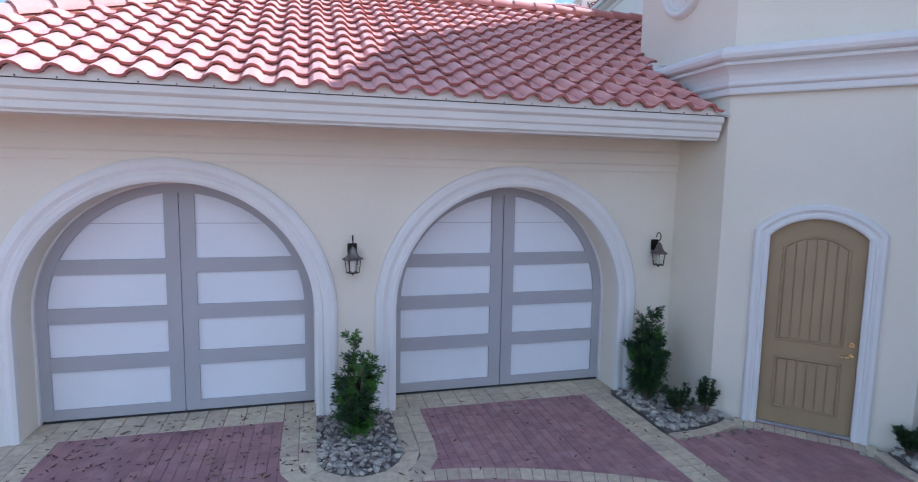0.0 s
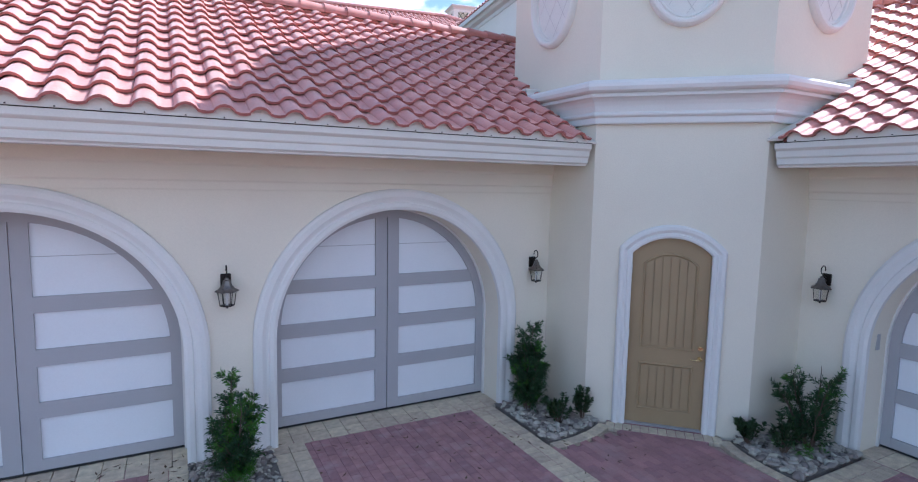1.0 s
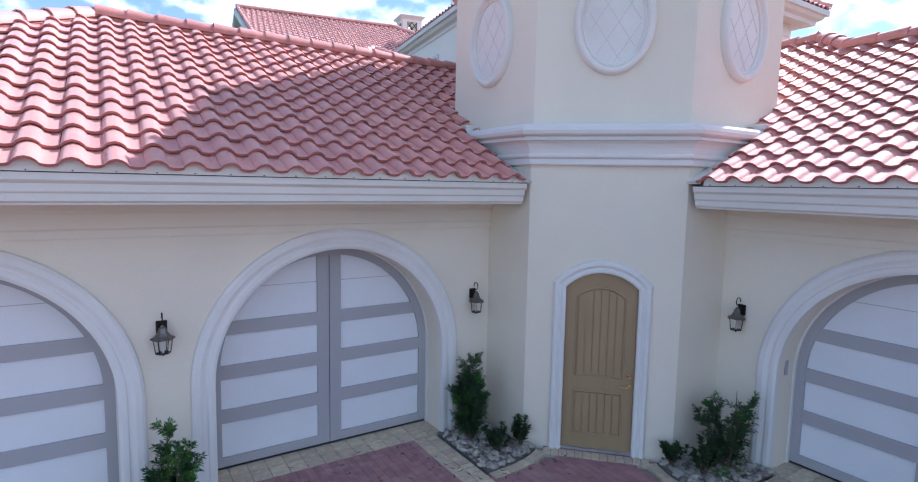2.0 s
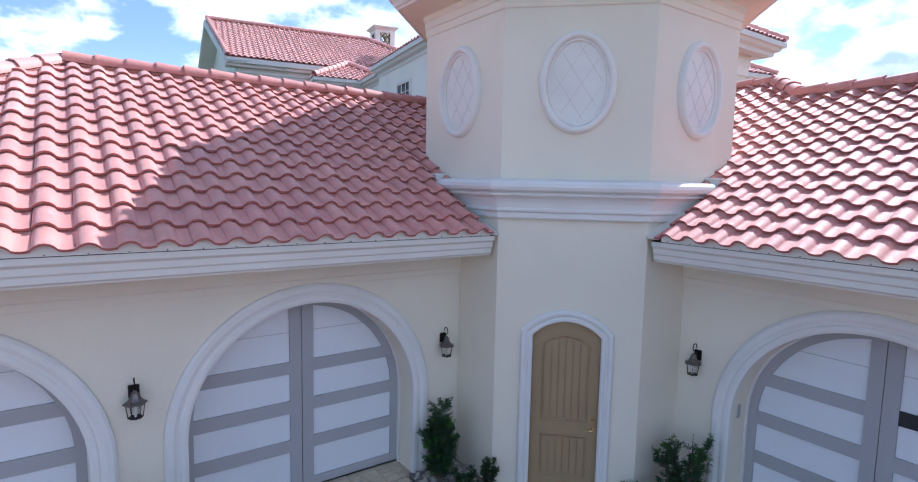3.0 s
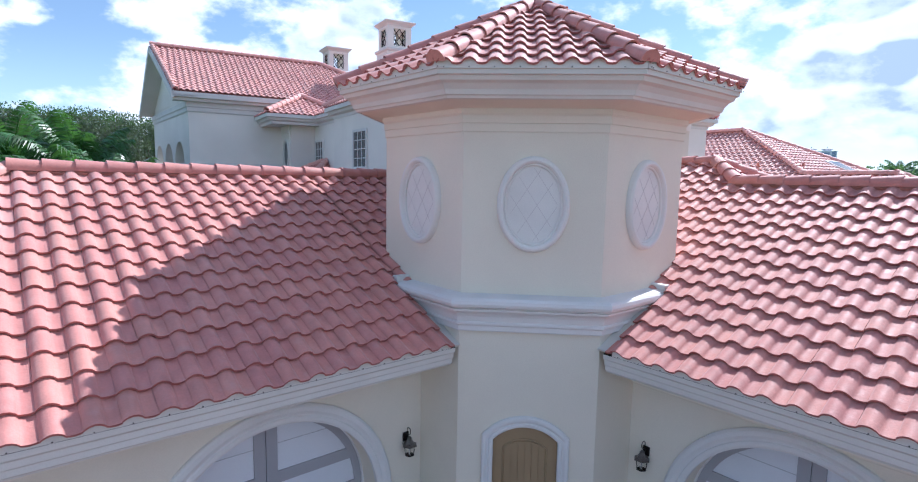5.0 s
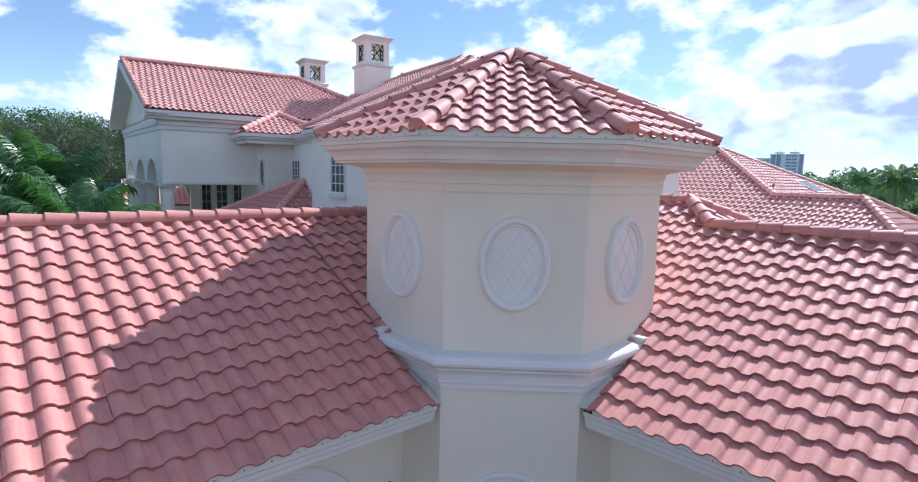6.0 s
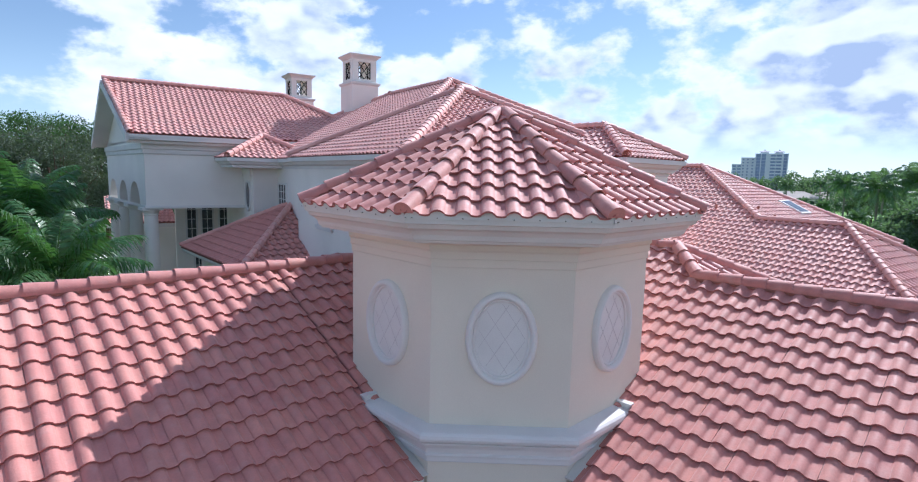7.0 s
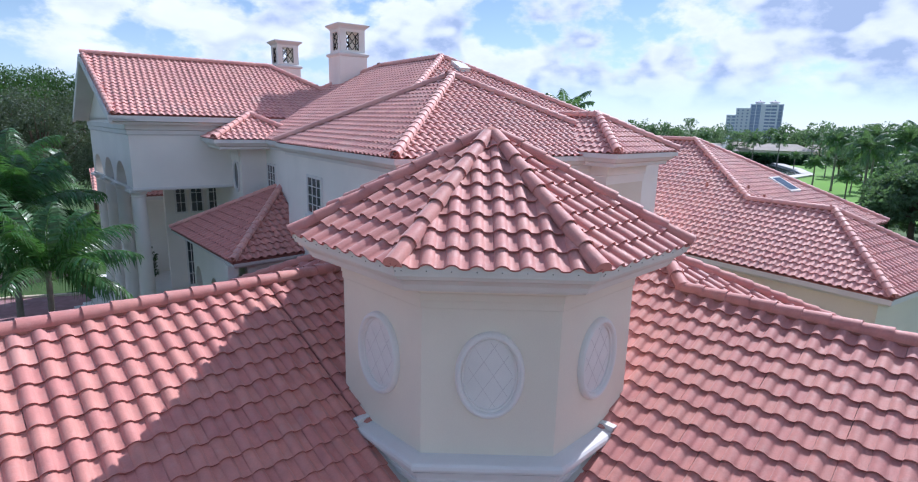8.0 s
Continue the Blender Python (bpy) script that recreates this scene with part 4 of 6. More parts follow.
def column(at, z0, z1, r, parent):
    bm = bmesh.new()
    move = lambda p: Vector((p[0] + at.x, p[1] + at.y, p[2]))
    lathe(bm, [(r * 1.25, z0 + 0.14), (r * 1.28, z0 + 0.2), (r * 1.1, z0 + 0.26), (r, z0 + 0.32), (r * 1.0, z0 + 2.2), (r * 0.88, z1 - 0.35), (r * 0.88, z1 - 0.3), (r * 0.98, z1 - 0.27), (r * 0.9, z1 - 0.23), (r * 1.18, z1 - 0.1)], 20, move)
    shaft = part("column", tidy(bm), STUCCO_PALE, parent)
    shaft.data.shade_smooth()
    shaft.data.set_sharp_from_angle(angle=radians(40))
    bm = bmesh.new()
    box(bm, (-r * 1.3, -r * 1.3, z1 - 0.1), (r * 1.3, r * 1.3, z1), move)
    part("capital", tidy(bm), TRIM, shaft)
    bm = bmesh.new()
    box(bm, (-r * 1.35, -r * 1.35, z0), (r * 1.35, r * 1.35, z0 + 0.14), move)
    part("plinth", tidy(bm), TRIM, shaft)


for d in (0.42, 3.27, 5.72, 8.0):
    column(put_w((d, 0.22, 0)), 0.35, level(6.25), 0.27, house)
bm = bmesh.new()
prism(bm, [(p.x, p.y) for p in (put_w((-0.4, -0.5, 0)), put_w((-0.4, 5.5, 0)), put_w((11.5, 5.5, 0)), put_w((11.5, -0.5, 0)))][::-1], -0.1, 0.35)
part("terrace", tidy(bm), TRIM, house)
for k in range(3):
    bm = bmesh.new()
    prism(bm, [(p.x, p.y) for p in (put_w((1.0, -0.5 - 0.35 * (k + 1), 0)), put_w((1.0, -0.5 - 0.35 * k, 0)), put_w((7.4, -0.5 - 0.35 * k, 0)), put_w((7.4, -0.5 - 0.35 * (k + 1), 0)))][::-1], -0.1, 0.35 - 0.11 * (k + 1))
    part("step", tidy(bm), TRIM, house)
# the wall at the portico's back: three tall sash windows over narrow door lights
bm = bmesh.new()
box(bm, (-2.55, 9.0, 0.3), (0.45, 9.3, 6.6), at_house)
part("portico_far_wall", tidy(bm), STUCCO_PALE, house)
for u, w in ((-1.83, 0.44), (-1.10, 0.52), (-0.28, 0.50)):
    window(house, on_south(9.0), u, 5.25, w, 1.9, (2, 4), sill=False)
for u, w in ((-1.55, 0.34), (-0.75, 0.34)):
    window(house, on_south(9.0), u, 2.0, w, 3.0, (2, 5), sill=False)
# a lower porch beyond, with its own small tiled roof
bm = bmesh.new()
box(bm, (-4.9, 13.0, 0.3), (-1.9, 13.3, 5.2), at_house)
part("porch_wall", tidy(bm), STUCCO_PALE, house)
# wall added only to keep the eastern sun off the porch wall
bm = bmesh.new()
box(bm, (-2.0, 9.3, 0.3), (-1.7, 13.0, 6.6), at_house)
part("porch_side_wall", tidy(bm), STUCCO_PALE, house)
porch = [(-5.4, 11.0, 4.95), (-2.2, 11.0, 4.95), (-2.5, 13.2, 6.2), (-5.4, 13.2, 6.2)]
bm = bmesh.new()
slab(bm, [at_house(q) for q in porch], 0.06)
porch_roof = part("porch_roof", tidy(bm), DECK, house)
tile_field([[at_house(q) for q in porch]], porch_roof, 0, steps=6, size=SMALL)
bm = bmesh.new()
box(bm, (-5.4, 11.02, 4.72), (-2.22, 13.0, 4.90), at_house)
part("porch_eave", tidy(bm), TRIM, house)
# oval window of the bay
oval = [(1.5 + 0.36 * math.cos(2 * math.pi * i / 32), 6.75 + 0.52 * math.sin(2 * math.pi * i / 32)) for i in range(32)]
put = on_west(-0.8)
bm = bmesh.new()
sweep(bm, oval, [(0, -0.02), (0, 0.05), (0.05, 0.07), (0.11, 0.05), (0.11, -0.02)], lambda p: put((p[0], p[2], p[1])), closed=True)
ow = part("oval_window", tidy(bm), TRIM, house)
bm = bmesh.new()
bm.faces.new([bm.verts.new(put((x, 0.01, z))) for x, z in oval])
part("pane", tidy(bm), WINDOW_GLASS, ow)

# one-storey front with its own low hip roof
C1, N1 = (-2.59, -4.98, 4.79), (-3.31, 1.57, 4.79)
T1, T2, E1 = (0.12, -0.9, 6.40), (0.12, -0.45, 6.42), (0.12, -4.45, 4.79)
bm = bmesh.new()
for poly in ([N1, C1, T1, T2], [C1, E1, T1], [(0.12, 1.57, 4.79), N1, T2]):
    slab(bm, [at_house(p) for p in poly], 0.06)
low_roof = part("low_roof", tidy(bm), DECK, house)
# this roof lies in shade, so it takes the clay without added brightness
tile_field([[at_house(p) for p in (N1, C1, T1, T2)]], low_roof, 0, steps=8, size=0.86, clay=TILE)
tile_field([[at_house(p) for p in (C1, E1, T1)]], low_roof, 0, steps=8, size=0.86, clay=TILE)
caps(at_house(C1) + UPZ, at_house(T1) + UPZ, low_roof, near=False, gap=0.275)
caps(at_house(N1) + UPZ, at_house(T2) + UPZ, low_roof, near=False, gap=0.275, size=0.8)
bm = bmesh.new()
path = [at_house((u, v, 0)) for u, v in ((0.1, -4.43), (-2.57, -4.96), (-3.29, 1.55), (0.1, 1.55))]
sweep(bm, [(p.x, p.y) for p in path][::-1], [(o, level(q)) for o, q in ((0.0, 4.77), (-0.02, 4.65), (-0.12, 4.57), (-0.5, 4.55), (-0.5, 4.61), (-0.2, 4.73))])
part("low_eave", tidy(bm), TRIM, house)
bm = bmesh.new()
arched_wall(bm, -4.6, 1.3, -0.2, 4.62, 0.0, 0.3, [(-2.45, 0.62, 3.1, 0.62, -0.2), (0.35, 0.62, 2.9, 0.62, -0.2)], on_west(-2.35))
part("low_wall", welded(bm), STUCCO_PALE, house)
for v in (-4.4, 1.0):
    bm = bmesh.new()
    box(bm, (-2.04, v, -0.2), (0.2, v + 0.3, 4.62), at_house)
    part("low_side_wall", tidy(bm), STUCCO_PALE, house)


def chimney(cu, cv, z0, top, w):
    """A square stuccoed chimney with a moulded cap and open sides filled with iron lattice."""
    put = lambda p: at_house((cu + p[0], cv + p[1], p[2]))
    ch = thing("chimney", put((0, 0, z0)), "white stucco chimney with open iron lattice sides", "chimney", "chimneys")
    h = w / 2
    bm = bmesh.new()
    box(bm, (-h * 1.12, -h * 1.12, z0), (h * 1.12, h * 1.12, top - 1.42), put)
    part("base", tidy(bm), STUCCO_PALE, ch)
    sq = lambda k: [(-h * k, -h * k), (h * k, -h * k), (h * k, h * k), (-h * k, h * k)]
    bm = bmesh.new()
    sweep(bm, sq(1.0), [(-0.1, top - 1.42), (0.09, top - 1.42), (0.15, top - 1.36), (0.15, top - 1.28), (0.0, top - 1.22), (-0.1, top - 1.22)], put, closed=True)
    part("ledge", tidy(bm), TRIM, ch)
    for sx in (-1, 1):
        for sy in (-1, 1):
            bm = bmesh.new()
            box(bm, (sx * h, sy * h, top - 1.12), (sx * h * 0.52, sy * h * 0.52, top - 0.34), put)
            part("post", tidy(bm), STUCCO_PALE, ch)
    for name, z0_, z1_ in (("lintel", top - 0.34, top - 0.2), ("sill", top - 1.25, top - 1.12)):
        bm = bmesh.new()
        box(bm, (-h, -h, z0_), (h, h, z1_), put)
        part(name, tidy(bm), STUCCO_PALE, ch)
    bm = bmesh.new()
    prof = [(-0.2, top - 0.22), (0.02, top - 0.22), (0.05, top - 0.16), (0.16, top - 0.07), (0.18, top - 0.02), (0.16, top), (-0.2, top + 0.02)]
    sweep(bm, sq(1.0), prof, put, closed=True)
    box(bm, (-h * 0.85, -h * 0.85, top - 0.1), (h * 0.85, h * 0.85, top + 0.02), put)
    part("cap", tidy(bm), TRIM, ch)
    zl, zh, g = top - 1.12, top - 0.34, h * 0.52
    for fx, fy in ((0, -1), (-1, 0), (0, 1), (1, 0)):
        bm = bmesh.new()
        face = lambda q, z: (q if fy else fx * h * 0.9, q if fx else fy * h * 0.9, z)
        for q0, r0, q1, r1 in ((-g, zl, g, zh), (g, zl, -g, zh), (-g, (zl + zh) / 2, 0, zh), (0, zh, g, (zl + zh) / 2), (g, (zl + zh) / 2, 0, zl), (0, zl, -g, (zl + zh) / 2), (-g * 0.95, zl, -g * 0.95, zh), (g * 0.95, zl, g * 0.95, zh)):
            tube(bm, [face(q0, r0), face(q1, r1)], 0.02, 5, put)
        part("lattice", tidy(bm), BRONZE, ch, "black iron lattice")


chimney(5.05, 4.05, 10.2, 13.28, 1.2)
chimney(4.05, 10.15, 10.2, 13.06, 1.12)
bm = bmesh.new()
q = [(6.2, -3.05, 11.12), (6.7, -3.05, 11.12), (6.7, -3.65, 10.83), (6.2, -3.65, 10.83)]
slab(bm, [at_house(p) + Vector((0, 0, 0.2)) for p in q][::-1], 0.2)
part("ridge_skylight", tidy(bm), TRIM, house)

# ---- the long one-storey wing beyond ----
rear = thing("rear_wing", at_house((16, -6, 0)), "long low cream stucco wing with clay tile hip roofs", "building")
W0, WZ, WS = 12.66, 4.48, 0.6
Bd, P2, Hp = (15.8, -10.0, 6.36), (19.3, -5.0, 8.5), (15.8, -13.1, 6.36)
SE, NE = (22.7, -12.4, 5.32), (19.3, 6.0, 8.5)
west_low = [(W0, 6, WZ), (W0, -16.3, WZ), Hp, (15.8, 6, 6.36)]
west_high = [(15.8, 6, 6.36), Bd, P2, NE]
south_high = [(16.3, -12.4, 5.32), SE, P2, Bd]
south_low = [(W0, -16.3, WZ), (18.94, -16.3, WZ), Hp]
bm = bmesh.new()
for poly in (west_low, west_high, south_high, south_low, [SE, (26, 6, 4.5), NE, P2], [(18.94, -16.3, WZ), (18.94, -9, WZ), Bd, Hp]):
    slab(bm, [at_house(p) for p in poly], 0.06)
rear_roof = part("roof", tidy(bm), DECK, rear)
tile_field([[at_house(p) for p in west_low], [at_house(p) for p in west_high]], rear_roof, 0, steps=6, size=0.86, open_edges={(0, 2), (1, 0)})
tile_field([[at_house(p) for p in south_high]], rear_roof, 0, steps=6, size=0.86)
tile_field([[at_house(p) for p in south_low]], rear_roof, 0, steps=6, size=0.86)
for p, q in ((Bd, P2), (SE, P2), ((W0, -16.3, WZ), Hp), ((18.94, -16.3, WZ), Hp), (Hp, Bd), (P2, NE)):
    caps(at_house(p) + UPZ, at_house(q) + UPZ, rear_roof, near=False, gap=0.275)
bm = bmesh.new()
path = [at_house((u, v, 0)) for u, v in ((W0, 8), (W0, -16.3), (18.94, -16.3))]
sweep(bm, [(p.x, p.y) for p in path], [(o, level(WZ, True) + q) for o, q in ((-0.02, -0.04), (-0.03, -0.2), (-0.15, -0.3), (-0.55, -0.32), (-0.55, -0.26), (-0.3, -0.06))])
part("eave_board", tidy(bm), TRIM, rear)
bm = bmesh.new()
ring_wall(bm, [(W0 + 0.5, -15.8), (18.4, -15.8), (18.4, 8), (W0 + 0.5, 8)], -0.3, WZ - 0.25, 0.25, at_house)
part("wall", tidy(bm), STUCCO, rear)
# roof light and two vent pipes on the far slope
sz = lambda v: 8.5 + 0.43 * (v + 5)
bm = bmesh.new()
slab(bm, [at_house((u, v, sz(v) + 0.16)) for u, v in ((19.35, -9.85), (20.2, -9.85), (20.4, -8.7), (19.55, -8.7))], 0.14)
light = part("roof_light", tidy(bm), TRIM, rear)
bm = bmesh.new()
slab(bm, [at_house((u, v, sz(v) + 0.175)) for u, v in ((19.45, -9.75), (20.1, -9.75), (20.28, -8.8), (19.65, -8.8))], 0.012)
part("pane", tidy(bm), WINDOW_GLASS, light)
for u, v, z in ((16.9, -9.3, 6.65), (16.9, -10.0, 6.34), (16.3, -7.8, 6.66)):
    bm = bmesh.new()
    tube(bm, [at_house((u, v, z - 0.1)), at_house((u, v, z + 0.22))], 0.05, 8)
    part("vent_pipe", tidy(bm), MORTAR, rear)

# ---- entry door, lanterns and small fittings of the courtyard ----
def entry_door():
    put = lambda p: on_front((p[0], -p[1], p[2]))
    half, spring, rise = 0.445, 2.155, 0.20
    arch = arch_points(0, half, spring, rise, 20)
    outline = [(-half, 0.02)] + arch + [(half, 0.02)]
    bm = bmesh.new()
    y0 = 0.045
    a = [bm.verts.new(put((x, y0, z))) for x, z in outline]
    b = [bm.verts.new(put((x, y0 + 0.045, z))) for x, z in outline]
    bm.faces.new(a)
    bm.faces.new(b[::-1])
    for i in range(len(a)):
        j = (i + 1) % len(a)
        bm.faces.new((a[i], b[i], b[j], a[j]))
    door = part("entry_door", tidy(bm), DOOR_TAN, tower, "closed tan plank-panelled door with an arched top")
    # two sunk panels: a raised moulding round tongue-and-groove boards
    for z0, z1, top in ((0.20, 0.80, 0.0), (0.98, 2.03, 0.14)):
        curve = arch_points(0, 0.315, z1, top, 14) if top else [(-0.315, z1), (0.315, z1)]
        path = [(-0.315, z0)] + curve + [(0.315, z0)]
        bm = bmesh.new()
        sweep(bm, path, [(0, y0 - 0.001), (0.006, y0 - 0.012), (0.018, y0 - 0.014), (0.03, y0 - 0.004), (0.034, y0 - 0.001)], lambda p: put((p[0], p[2], p[1])), closed=True)
        part("panel_moulding", tidy(bm), DOOR_TAN, door)
        for k in range(6):
            x0, x1 = -0.282 + 0.094 * k, -0.282 + 0.094 * (k + 1)
            h0 = min(z for x, z in [(0, z1 + top)]) if not top else 0
            up = lambda x: (z1 + top - 0.04 - (1 - math.cos(math.asin(min(1, abs(x) / 0.46)))) * 0.46 * 1.0) if top else z1 - 0.034
            bm = bmesh.new()
            p = [(x0 + 0.006, z0 + 0.034), (x1 - 0.006, z0 + 0.034), (x1 - 0.006, up(x1)), (x0 + 0.006, up(x0))]
            f = [bm.verts.new(put((x, y0 - 0.012, z))) for x, z in p]
            g = [bm.verts.new(put((x, y0, z))) for x, z in p]
            bm.faces.new(f)
            for i in range(4):
                bm.faces.new((f[i], g[i], g[(i + 1) % 4], f[(i + 1) % 4]))
            part("board", tidy(bm), DOOR_TAN, door)
    for z in (0.35, 1.15, 1.95):
        bm = bmesh.new()
        tube(bm, [put((-half - 0.004, y0 - 0.008, z - 0.05)), put((-half - 0.004, y0 - 0.008, z + 0.05))], 0.009, 8)
        part("hinge", tidy(bm), LEAD, door)
    bm = bmesh.new()
    tube(bm, [put((0.385, y0, 0.90)), put((0.385, y0 - 0.05, 0.90)), put((0.37, y0 - 0.06, 0.90)), put((0.33, y0 - 0.062, 0.895)), put((0.27, y0 - 0.055, 0.90))], [0.012, 0.012, 0.011, 0.009, 0.006], 8)
    tube(bm, [put((0.385, y0 + 0.005, 0.90)), put((0.385, y0 - 0.012, 0.90))], 0.03, 14)
    part("lever_handle", tidy(bm), BRASS, door, "brass lever handle")
    bm = bmesh.new()
    tube(bm, [put((0.385, y0 + 0.005, 1.03)), put((0.385, y0 - 0.022, 1.03))], 0.028, 14)
    part("deadbolt", tidy(bm), BRASS, door, "round brass deadbolt")
    arch_trim(tower, put, 0.0, 0.45, 2.16, 0.20, 0.155, 0.055, wall=0.0, name="door_surround")
    bm = bmesh.new()
    box(bm, (-0.45, 0.0, -0.02), (0.45, 0.14, 0.018), put)
    part("door_sill", tidy(bm), LEAD, tower)


entry_door()
# dark lobby behind the door
bm = bmesh.new()
prism(bm, [(-1.2, 0.9), (0.9, -1.2), (1.6, -0.5), (-0.5, 1.6)], -0.2, 3.0)
part("lobby_wall", tidy(bm), STUCCO, tower)


LAMP_HOOD = material("worn_bronze", (0.15, 0.135, 0.125), 0.35, 0.25, 25, 120, 0.1, metal=0.7)


def wall_lantern(x, y, z, face):
    """A bronze carriage lantern: wall plate, scrolled arm, six-sided glass body. Local: the wall is y = 0, out is -y."""
    lamp = thing("wall_lantern", (0, 0, 0), "dark bronze carriage lantern with clear glass on the stucco wall", "lantern", "wall lanterns")
    bm = bmesh.new()
    box(bm, (-0.052, -0.022, -0.03), (0.052, 0.0, 0.11), bevel=0.008)
    part("wall_plate", tidy(bm), BRONZE, lamp)
    bm = bmesh.new()
    pts = [(0, -0.02, 0.06), (0, -0.05, 0.075)] + [(0, -0.095 - 0.045 * math.cos(t), 0.155 + 0.05 * math.sin(t)) for t in (-0.9 + 4.3 * k / 12 for k in range(13))]
    tube(bm, pts, 0.0065, 6)
    tube(bm, [(0, -0.02, 0.03), (0, -0.07, 0.045), (0, -0.115, 0.06)], 0.009, 6)
    part("scroll_arm", tidy(bm), BRONZE, lamp)
    mid = lambda p: Vector((p[0], p[1] - 0.115, p[2]))
    bm = bmesh.new()
    lathe(bm, [(0.006, 0.085), (0.018, 0.078), (0.02, 0.064), (0.036, 0.056), (0.042, 0.03), (0.052, 0.004), (0.076, -0.028), (0.112, -0.046), (0.117, -0.052), (0.115, -0.060), (0.094, -0.056)], 6, mid)
    part("hood", tidy(bm), LAMP_HOOD, lamp)
    for k in range(6):
        t0, t1 = math.pi / 3 * k, math.pi / 3 * (k + 1)
        bm = bmesh.new()
        p = [(0.088 * math.cos(t0), 0.088 * math.sin(t0), -0.055), (0.088 * math.cos(t1), 0.088 * math.sin(t1), -0.055), (0.066 * math.cos(t1), 0.066 * math.sin(t1), -0.20), (0.066 * math.cos(t0), 0.066 * math.sin(t0), -0.20)]
        bm.faces.new([bm.verts.new(mid(v)) for v in p])
        ob = part("pane", tidy(bm), GLASS, lamp)
        ob.visible_shadow = False
        bm = bmesh.new()
        tube(bm, [mid((0.09 * math.cos(t0), 0.09 * math.sin(t0), -0.05)), mid((0.068 * math.cos(t0), 0.068 * math.sin(t0), -0.205))], 0.0038, 4)
        part("glazing_bar", tidy(bm), BRONZE, lamp)
    bm = bmesh.new()
    lathe(bm, [(0.072, -0.20), (0.074, -0.208), (0.05, -0.214), (0.012, -0.22), (0.01, -0.235)], 6, mid)
    part("base_ring", tidy(bm), BRONZE, lamp)
    bm = bmesh.new()
    lathe(bm, [(0.012, -0.20), (0.012, -0.13), (0.016, -0.12), (0.016, -0.09), (0.004, -0.06)], 8, mid)
    part("candle", tidy(bm), TRIM, lamp)
    lamp.matrix_basis = pose(x, y, z, 0, 0, face)
    return lamp


lantern = wall_lantern(-6.39, WALL, 1.872, 0)
copy_thing(lantern, pose(-2.53, WALL, 1.875, 0, 0, 0))
copy_thing(lantern, pose(WALL, -2.53, 1.875, 0, 0, -90))
# keypad inside the jamb of the second wing's first door
bm = bmesh.new()
box(bm, as_right((-3.032, 0.10, 1.18)), as_right((-3.015, 0.17, 1.36)))
tagged(part("door_keypad", tidy(bm), DOOR_FRAME), "grey keypad box on the garage door jamb", "keypad")

# end blocks and flashing where the tower's cornice meets the roofs
for put in (as_left, as_right):
    bm = bmesh.new()
    for y0, y1, wide, high in ((-0.93, 0.24, 0.17, 0.0), (0.4, 1.05, 0.03, 0.05)):
        z = lambda y: EAVE_Z + SLOPE * (y - EAVE) - 0.01
        q = [(-UP_A - wide, y0, z(y0)), (-UP_A + 0.01, y0, z(y0) + high), (-UP_A + 0.01, y1, z(y1) + high), (-UP_A - wide, y1, z(y1))]
        slab(bm, [put(p) for p in q], 0.03)
    part("flashing", tidy(bm), FASCIA, tower, "painted metal flashing")
    bm = bmesh.new()
    box(bm, (-UP_A - 0.22, 0.28, 4.125), (-UP_A - 0.005, 0.36, 4.25), put)
    box(bm, (-UP_A - 0.24, 0.265, 4.25), (-UP_A - 0.005, 0.375, 4.275), put)
    part("cornice_end", tidy(bm), TRIM, tower)

# ---- ground, paving and planting beds ----
bm = bmesh.new()
prism(bm, [(-2500, -2500), (2500, -2500), (2500, 2500), (-2500, 2500)], -0.6, -0.10)
ground = tagged(part("ground", tidy(bm), GRASS), "wide green lawn reaching to the horizon", "ground", kind="structure")
bm = bmesh.new()
prism(bm, [(-16, -18), (1, -18), (1, 1), (-16, 1)], -0.35, -0.045)
drive = tagged(part("driveway", tidy(bm), SAND), "drive of red and cream pavers before the garages", "driveway", kind="structure")


def paver_mesh(name, w, l, mat, h=0.05):
    bm = bmesh.new()
    box(bm, (-w / 2, -l / 2, -h), (w / 2, l / 2, 0), bevel=0.004)
    return mesh_of(tidy(bm), name, mat)


BED_X, BED_Y, BED_R = -6.383, -1.04, 0.41


def in_bed(x, y, grow=0.0):
    """Inside one of the three stone beds, or within grow of it."""
    if abs(x - BED_X) < BED_R + grow and y > BED_Y and y < 0.0:
        return True
    if math.hypot(x - BED_X, y - BED_Y) < BED_R + grow:
        return True
    for a, b in ((x + 0.05, y + 0.05), (y + 0.05, x + 0.05)):
        if -3.05 - grow < a < -2.05 and b < 0.0 and b > -1.24 - grow * 0.9 and not (a > -2.24 and b > -0.8):
            return a + b > -4.4 - grow and a - b < 1.4
    return False


